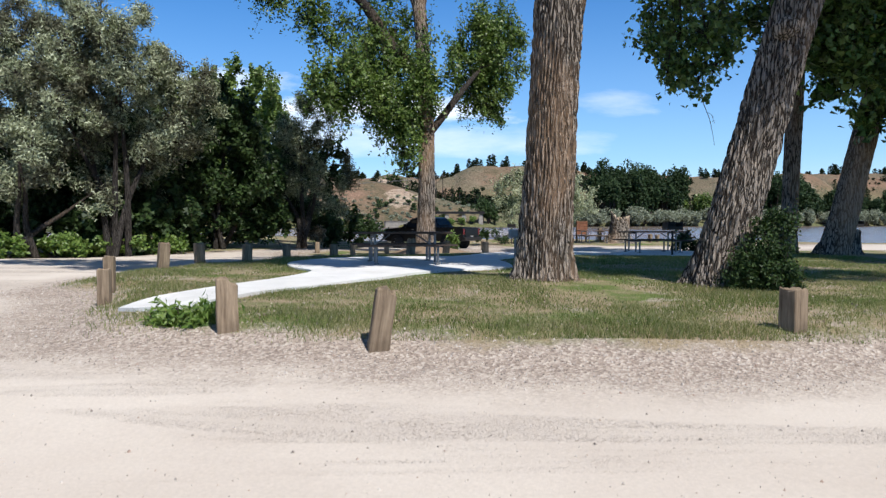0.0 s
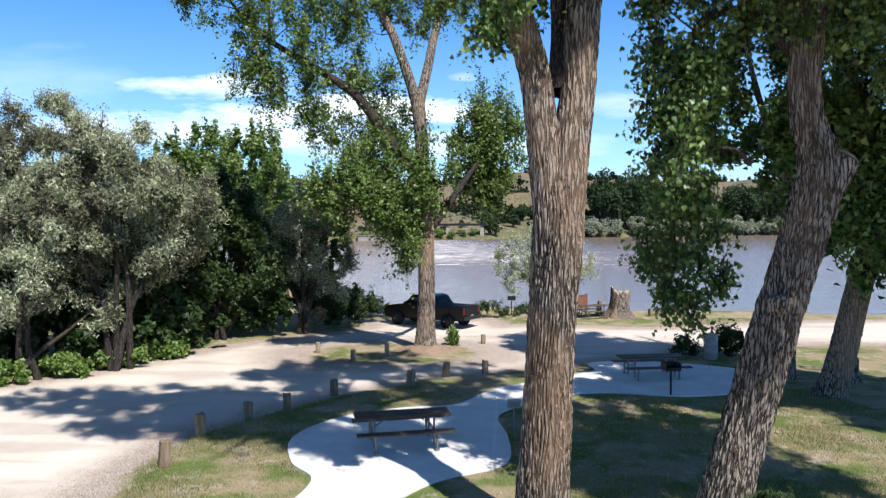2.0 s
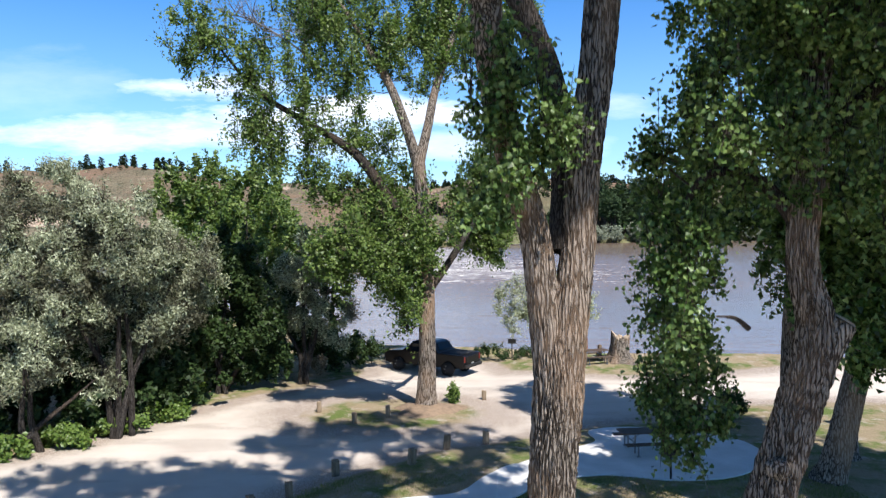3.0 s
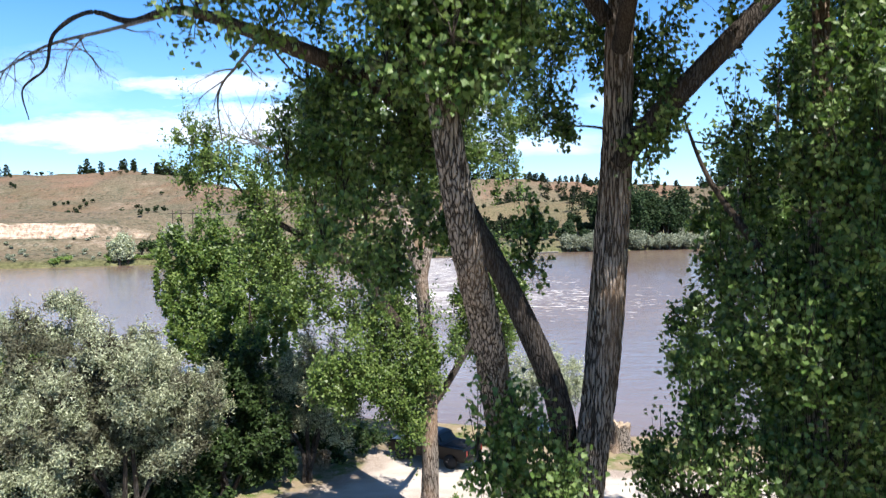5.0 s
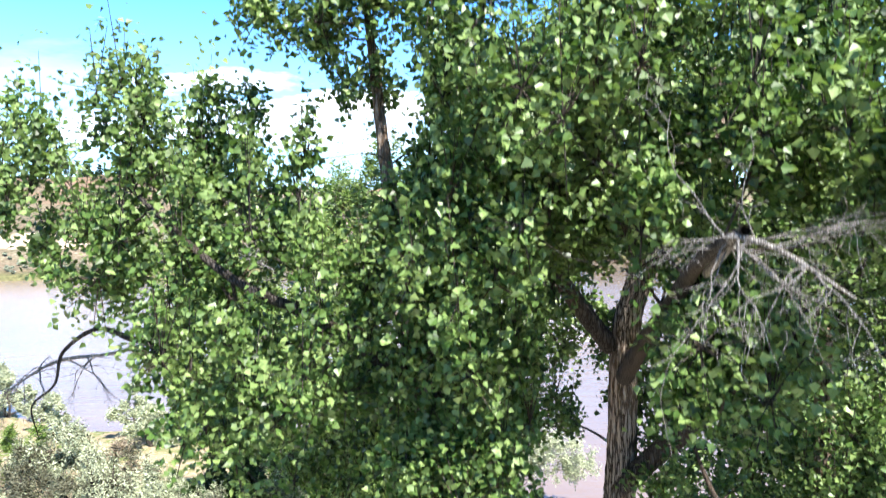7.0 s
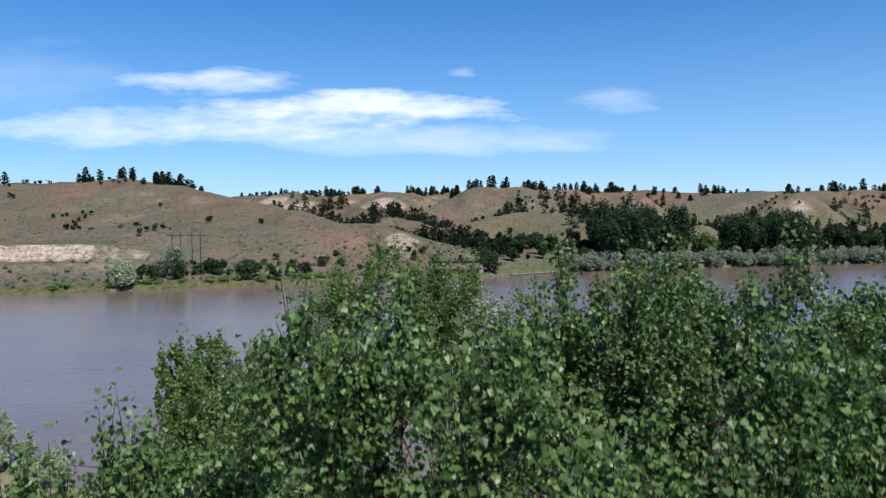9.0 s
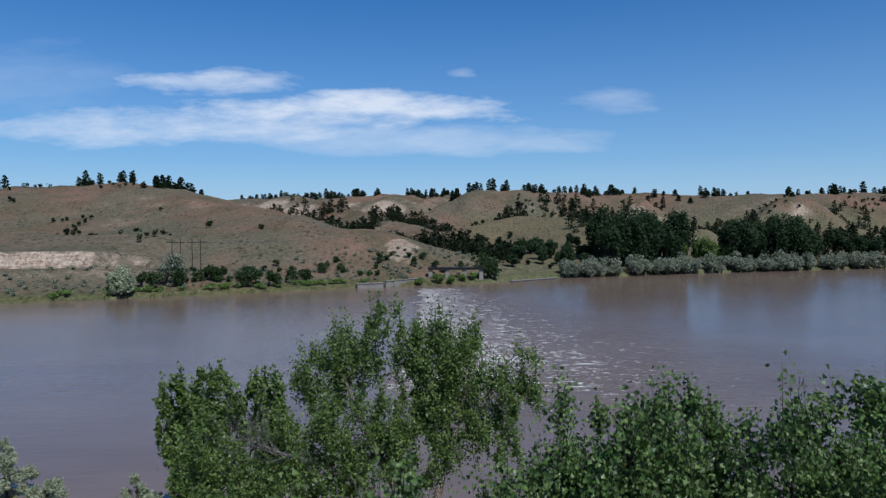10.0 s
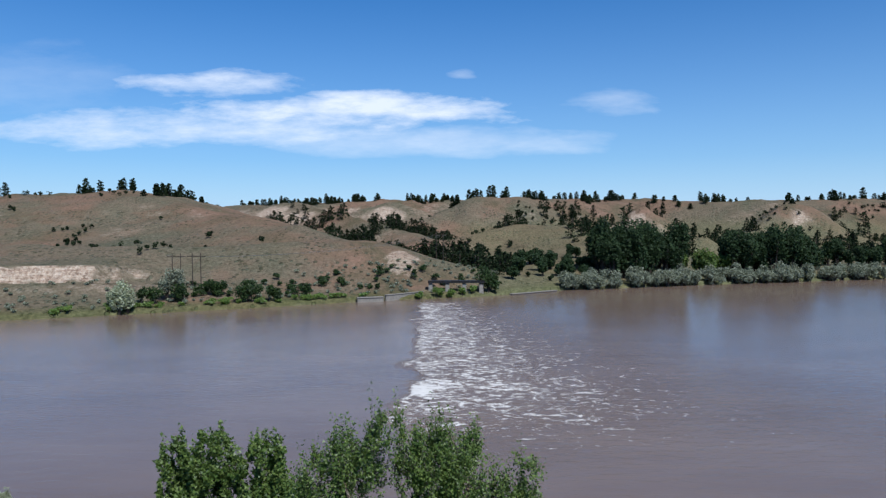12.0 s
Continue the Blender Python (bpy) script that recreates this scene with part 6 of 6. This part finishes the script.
DRAW_PINES_EAST = [(47, 74, 630, 650, 9), (93, 125, 730, 780, 14), (100, 123, 540, 620, 18), (122, 194, 560, 640, 46), (207, 272, 620, 680, 46), (282, 303, 640, 720, 14), (336, 378, 580, 680, 36),
                   (380, 560, 640, 860, 60), (250, 330, 760, 860, 30), (130, 200, 660, 800, 36)]


def plant_pines():
    rng = np.random.default_rng(21)
    kinds = [pine_mesh(11, 4.0, 300, 1), pine_mesh(13, 4.2, 340, 2), pine_mesh(8.5, 4.0, 260, 3), pine_mesh(5, 3.4, 200, 4)]
    for x0, x1, y0, y1, n in CREST_PINES_WEST + CREST_PINES_EAST:
        for _ in range(n):
            x, y, s = rng.uniform(x0, x1), rng.uniform(y0, y1), rng.uniform(0.65, 1.15)
            k = rng.choice([0, 0, 1, 2, 2, 3])
            ob = copy_thing(kinds[k], Matrix())
            ob.matrix_basis = pose(x, y, height(x, y) - 0.3, 0, 0, rng.uniform(0, 360)) @ Matrix.Diagonal((s, s, s * rng.uniform(0.85, 1.15), 1))
    for ob in kinds:
        for o in (*ob.children_recursive, ob):
            bpy.data.objects.remove(o)


plant_pines()


def pine_stand(label, zones, seed):
    """Pine woods too thick to count, each tree with its own trunk and crown, in one object."""
    rng = np.random.default_rng(seed)
    forms = [conifer(10.0, 4.0, 130, 5), conifer(12.5, 4.2, 140, 6), conifer(7.5, 3.8, 110, 7), conifer(5, 3.2, 80, 8)]
    crowns, trunks = [], []
    for x0, x1, y0, y1, n in zones:
        for _ in range(int(1.6 * n)):
            x, y = rng.uniform(x0, x1) + rng.normal(0, 4), rng.uniform(y0, y1) + rng.normal(0, 8)
            (lv, lf), (tv, tf) = forms[rng.choice([0, 0, 1, 2, 2, 3])]
            s, a = rng.uniform(0.7, 1.2), rng.uniform(0, 2 * np.pi)
            turn = s * np.array([(math.cos(a), -math.sin(a), 0), (math.sin(a), math.cos(a), 0), (0, 0, 1)])
            at = np.array((x, y, height(x, y) - 0.3))
            crowns.append((lv @ turn.T + at, lf)), trunks.append((tv @ turn.T + at, tf))
    root = thing("far_pines", pose(0, 0, 0), label, "trees", "", "stuff")
    v, f = joined(crowns)
    part("foliage", mesh_of("foliage", v, f, MAT_PINE), MAT_PINE, root)
    v, f = joined(trunks)
    part("stems", mesh_of("stems", v, f, MAT_BARK_FINE, True), MAT_BARK_FINE, root)


pine_stand("dark pine woods in the draws of the western hills", DRAW_PINES_WEST, 50)
pine_stand("dark pine woods in the draws of the eastern hills", DRAW_PINES_EAST, 52)


def far_wood(name, label, spots, h, w, tufts, mat, seed, size=1.4, flat=0.8):
    """A stand of far trees or shrubs in one object, each of many tufts with gaps between."""
    rng = np.random.default_rng(seed)
    cs, stems = [], []
    for x, y in spots:
        k = rng.uniform(0.7, 1.25)
        z0 = max(height(x, y), WATER_Z)
        lobes = rng.integers(4, 8)
        for _ in range(lobes):
            d = rng.normal(0, 1, 3)
            d /= np.linalg.norm(d)
            c = np.array((x, y, z0 + h * k * 0.56)) + d * np.array((w, w, h * 0.40)) * k * rng.uniform(0.3, 0.75)
            p = rng.normal(0, 1, (tufts, 3))
            p /= np.linalg.norm(p, axis=1)[:, None]
            p = c + p * rng.uniform(0.5, 1, (tufts, 1)) * np.array((w * 0.55, w * 0.55, h * 0.26)) * k
            cs.append(p[p[:, 2] > z0 - 0.2])
            if tufts > 60:
                stems.append(tube(np.array([(x, y, z0 - 0.5, 0.02 * h), (*((c + np.array((x, y, z0))) / 2), 0.014 * h), (*c, 0.006 * h)]), 5))
        if tufts <= 60:
            stems.append(tube(np.array([(x, y, z0 - 0.5, 0.02 * h), (x, y, z0 + 0.7 * h, 0.006 * h)]), 4))
    lv, lf = leaf_arrays(np.concatenate(cs), size, TUFT, 0.1, 0.45)
    root = thing(name, pose(0, 0, 0), label, "trees", "", "stuff")
    part("foliage", mesh_of("foliage", lv, lf, mat), mat, root)
    sv, sf = joined(stems)
    part("stems", mesh_of("stems", sv, sf, MAT_BARK_FINE, True), MAT_BARK_FINE, root)


def along_shore(x0, x1, n, back, seed, wide=5.0):
    rng = np.random.default_rng(seed)
    xs = rng.uniform(x0, x1, n)
    return [(x, float(far_shore(x)) + back + rng.uniform(0, wide)) for x in xs]


far_wood("far_grove", "dark cottonwood grove on the far bank", along_shore(88, 142, 44, 14, 1, 26), 29, 6.5, 250, MAT_GROVE, 31, 1.25)
far_wood("far_grove", "dark trees behind willows on the far bank", along_shore(170, 226, 44, 14, 2, 24), 24, 6.5, 240, MAT_GROVE, 32, 1.25)
far_wood("far_grove", "scattered dark trees on the far bank", along_shore(226, 335, 26, 16, 3, 30), 16, 5.5, 220, MAT_GROVE, 33, 1.25)
far_wood("far_grove", "green trees on the far bank", along_shore(138, 172, 14, 12, 4, 20), 14, 4.5, 210, MAT_WILLOW, 34, 1.1)
far_wood("far_willows", "grey-green willows lining the far shore", along_shore(64, 335, 230, -4.5, 5, 11), 8.0, 3.6, 84, MAT_SAGE, 35, 0.8)
far_wood("far_grove", "green cottonwoods at the mouth of a draw", along_shore(34, 92, 26, 22, 6, 60), 9, 4.0, 190, MAT_GROVE, 36, 1.1)
far_wood("far_shrubs", "low green shrubs along the far shore", along_shore(-150, -36, 46, 2, 7, 4), 2.4, 2.0, 34, MAT_WEED, 37, 0.6)
far_wood("far_shrubs", "dark green shrubs on the far river terrace", along_shore(-130, 30, 60, 14, 8, 30), 3.2, 2.0, 36, MAT_DARK, 38, 0.7)
far_wood("far_shrubs", "grey sagebrush on the far river terrace", along_shore(-200, 30, 200, 6, 9, 44), 1.7, 1.3, 22, MAT_SAGE, 39, 0.5)
far_wood("far_shrubs", "pale silver shrub at the far shore", [(-127.5, 289), (-125, 291), (-130.5, 290), (-128, 292)], 11.0, 3.8, 190, MAT_PALE, 40, 0.75)
far_wood("far_shrubs", "grey-green tree at the far shore", [(-117, 311), (-114, 313), (-110, 311)], 13, 3.0, 110, MAT_SAGE, 41, 0.8)
far_wood("far_shrubs", "round green shrubs at the far shore", [(-86, 313), (-82, 315), (-84, 316), (-102, 324), (-106, 326), (-99, 325), (-72, 319), (-76, 318), (-63, 330), (-120, 304), (-125, 303), (-112, 309)], 7.0, 3.2, 110, MAT_DARK, 42, 0.8)
far_wood("far_shrubs", "bushy green tree beside the bridge", [(22, 358), (25.0, 359), (19.5, 358), (23, 361)], 12, 4.0, 150, MAT_DARK, 43, 0.9)
far_wood("far_shrubs", "yellow-green bushes below the bridge", [(-11, 343), (-2, 347), (4, 349), (9, 352), (14, 355)], 5.0, 2.6, 90, MAT_WEED, 44, 0.7)


def hill_junipers():
    rng = np.random.default_rng(78)
    spots = []
    for _ in range(5200):
        x, y = rng.uniform(-460, 560), rng.uniform(390, 880)
        if noise.fractal(Vector((x / 60, y / 90, 2.0)), 1.0, 2.0, 4) > (0.50 if x < 20 else 0.14):
            spots.append((x, y))
    # the clumps on the face of the long hill
    for x0, y0, n in ((-370, 670, 6), (-340, 590, 3), (-262, 528, 4), (-275, 535, 4), (-245, 480, 4), (-252, 500, 4), (-225, 460, 3), (-190, 420, 3), (-165, 390, 3), (-150, 380, 2), (-100, 402, 1), (-300, 650, 4), (-280, 650, 3)):
        spots += [(x0 + rng.normal(0, 7), y0 + rng.normal(0, 7)) for _ in range(n)]
    spots = spots[-640:]
    far_wood("far_junipers", "small dark junipers dotted over the dry slopes", spots, 3.6, 1.8, 11, MAT_PINE, 51, 1.15)


hill_junipers()


def bridge():
    x0, x1, y = -7.5, 20.0, 358.0
    root = thing("bridge", pose(0, y, 0), "low dark steel bridge on pale concrete piers", "bridge")
    part("deck", box(fresh(), (x0 + x1) / 2, 0, 6.2, x1 - x0, 5.0, 0.35, None, 0.05), MAT_IRON, root)
    part("girder", box(fresh(), (x0 + x1) / 2, -2.2, 5.65, x1 - x0, 0.4, 0.8, None, 0.05), MAT_IRON, root)
    for i in range(4):
        part("pier", box(fresh(), x0 + 1.2 + i * 8.2, 0, 2.2, 2.2, 4.2, 5.4, None, 0.1, 0.85), MAT_OLD_CONCRETE, root)


bridge()


def weir_wall(name, label, a, b, z0, z1, w):
    ax, ay = a
    bx, by = b
    ln, ang = math.hypot(bx - ax, by - ay), math.degrees(math.atan2(by - ay, bx - ax))
    root = thing(name, pose((ax + bx) / 2, (ay + by) / 2, 0, 0, 0, ang), label, "wall")
    bm = fresh()
    box(bm, 0, 0, (z0 + z1) / 2 - 1.0, ln, w, z1 - z0 + 2.0, None, 0.12)
    part("wall", bm, MAT_OLD_CONCRETE, root)
    part("coping", box(fresh(), 0, -0.1, z1 + 0.12, ln + 0.3, w + 0.5, 0.24, None, 0.05), MAT_OLD_CONCRETE, root)


weir_wall("weir_abutment", "pale concrete weir abutment at the waterline", (-39, 331), (-27.5, 334), -2, 0.9, 3.0)
weir_wall("weir_wing_wall", "sloping pale concrete wing wall", (-26.5, 335), (-10, 352), -2, 1.6, 1.2)
weir_wall("concrete_ledge", "low pale concrete ledge along the shore", (33, 361), (58, 379.5), -2, -0.75, 1.6)


def power_line():
    for px, py in ((-120, 331), (-112, 334), (-2, 420)):
        z = height(px, py)
        root = thing("power_pole", pose(px, py, z), "grey wooden two-pole power pylon on the hillside", "power pole", "power line")
        for s in (-1.9, 1.9):
            part("pole", rod(fresh(), (s, 0, -0.6), (s, 0, 16), 0.24, 8, 0.17), MAT_BARK_FINE, root)
        part("crossarm", box(fresh(), 0, 0, 14.4, 8.4, 0.3, 0.36, None, 0.02), MAT_BARK_FINE, root)
        part("brace", rod(fresh(), (-1.9, 0, 10.0), (1.9, 0, 13.8), 0.09, 6), MAT_POST, root)
    for k in (-3.8, 0.0, 3.8):
        a = np.array((-112 + k, 334, height(-112, 334) + 14.2))
        b = np.array((-2 + k, 420, height(-2, 420) + 14.2))
        pts = [(*(a + (b - a) * t - np.array((0, 0, 3.0 * 4 * t * (1 - t)))), 0.035) for t in np.linspace(0, 1, 14)]
        v, q = tube(pts, 4)
        tagged(new("power_cable", mesh_of("power_cable", v, q, MAT_STEEL)), "thin sagging cable between pylons", "cable", "power line")


power_line()


# ---- grass and loose stones ----
FOOTPATH = [(-4.25, 9.4), (-3.7, 9.05), (-3.15, 9.0), (-2.55, 11.6), (-1.4, 13.8), (-0.65, 15.2), (0.2, 16.1), (1.75, 17.4), (1.65, 21.6), (3.6, 24.2), (5.6, 24.5), (9.8, 24.2), (11.6, 27), (2.6, 25.6), (-1.4, 22.4), (-3.95, 19.4), (-2.95, 16.2), (-3.75, 12.5)]


def lawn_blades():
    rng = np.random.default_rng(5)
    n = 420000
    x, y = rng.uniform(-7.4, 13, n), 7.4 + (rng.uniform(0, 1, n) ** 1.5) * 18
    t = turf(x, y)
    keep = t + rng.normal(0, 0.28, n) > 0.12
    keep &= inside_by(FOOTPATH, x, y) < -0.02
    patch = np.array([noise.noise(Vector((a * 0.55, b * 0.55, 2.0))) + 0.5 * noise.noise(Vector((a * 1.9, b * 1.9, 7.0))) for a, b in zip(x, y)])
    keep &= patch + rng.uniform(-0.3, 0.55, n) + 0.35 * np.exp(-((t - 0.5) / 0.4) ** 2) > 0.0
    x, y, patch = x[keep], y[keep], patch[keep]
    z = np.array([height(a, b) for a, b in zip(x, y)])
    rim = np.exp(-((turf(x, y) - 0.45) / 0.4) ** 2)
    h = (0.03 + 0.045 * np.clip(patch, 0, 1)) * rng.uniform(0.6, 1.7, len(x)) * (1 + 0.6 * rim)
    a = rng.uniform(0, 2 * np.pi, len(x))
    w = 0.0024 + 0.00026 * y
    lean = rng.normal(0, 0.4, (len(x), 2)) * h[:, None]
    p0 = np.stack([x - w * np.cos(a), y - w * np.sin(a), z], axis=-1)
    p1 = np.stack([x + w * np.cos(a), y + w * np.sin(a), z], axis=-1)
    p2 = np.stack([x + lean[:, 0], y + lean[:, 1], z + h], axis=-1)
    v = np.stack([p0, p1, p2], axis=1).reshape(-1, 3)
    tagged(new("grass", mesh_of("grass", v, np.arange(len(v)).reshape(-1, 3), MAT_GRASS)), "short green and straw-coloured lawn grass", "grass", "", "stuff")


lawn_blades()


def lawn_litter():
    rng = np.random.default_rng(15)
    n = 9000
    x, y = rng.uniform(-6.5, 12, n), 7.3 + (rng.uniform(0, 1, n) ** 1.3) * 13
    keep = (turf(x, y) + rng.normal(0, 0.2, n) > 0.0) & (inside_by(FOOTPATH, x, y) < -0.05)
    x, y = x[keep], y[keep]
    z = np.array([height(a, b) for a, b in zip(x, y)]) + rng.uniform(0.015, 0.05, len(x))
    lv, lf = leaf_arrays(np.stack([x, y, z], axis=-1), 0.026, KITE, 0.0, 0.6, 0.6)
    tagged(new("leaf_litter", mesh_of("leaf_litter", lv, lf, MAT_LITTER)), "pale and brown dry leaf litter scattered on the lawn", "leaf litter", "", "stuff")


lawn_litter()


def loose_stones():
    rng = np.random.default_rng(9)
    n = 90000
    x, y = rng.uniform(-13, 13, n), 3.4 + (rng.uniform(0, 1, n) ** 1.6) * 14
    t = turf(x, y)
    keep = (t < 0.25) & (rng.uniform(0, 1, n) < np.where(t > -1.5, 0.8, 0.05))
    x, y = x[keep], y[keep]
    s = 0.004 + 0.011 * rng.uniform(0, 1, len(x)) ** 5 + 0.0006 * y
    z = np.array([height(a, b) for a, b in zip(x, y)]) + 0.2 * s
    octa = np.array([(1, 0, -0.3), (0, 1, -0.3), (-1, 0, -0.3), (0, -1, -0.3), (0, 0, 0.7)])
    tri = np.array([(0, 1, 4), (1, 2, 4), (2, 3, 4), (3, 0, 4)])
    jit = rng.uniform(0.6, 1.3, (len(x), 5, 3))
    v = np.stack([x, y, z], axis=-1)[:, None, :] + octa[None] * jit * s[:, None, None]
    f = tri[None] + 5 * np.arange(len(x))[:, None, None]
    tagged(new("gravel_stones", mesh_of("gravel_stones", v.reshape(-1, 3), f.reshape(-1, 3), MAT_ROCK)), "loose grey gravel stones on packed earth", "gravel", "", "stuff")


loose_stones()
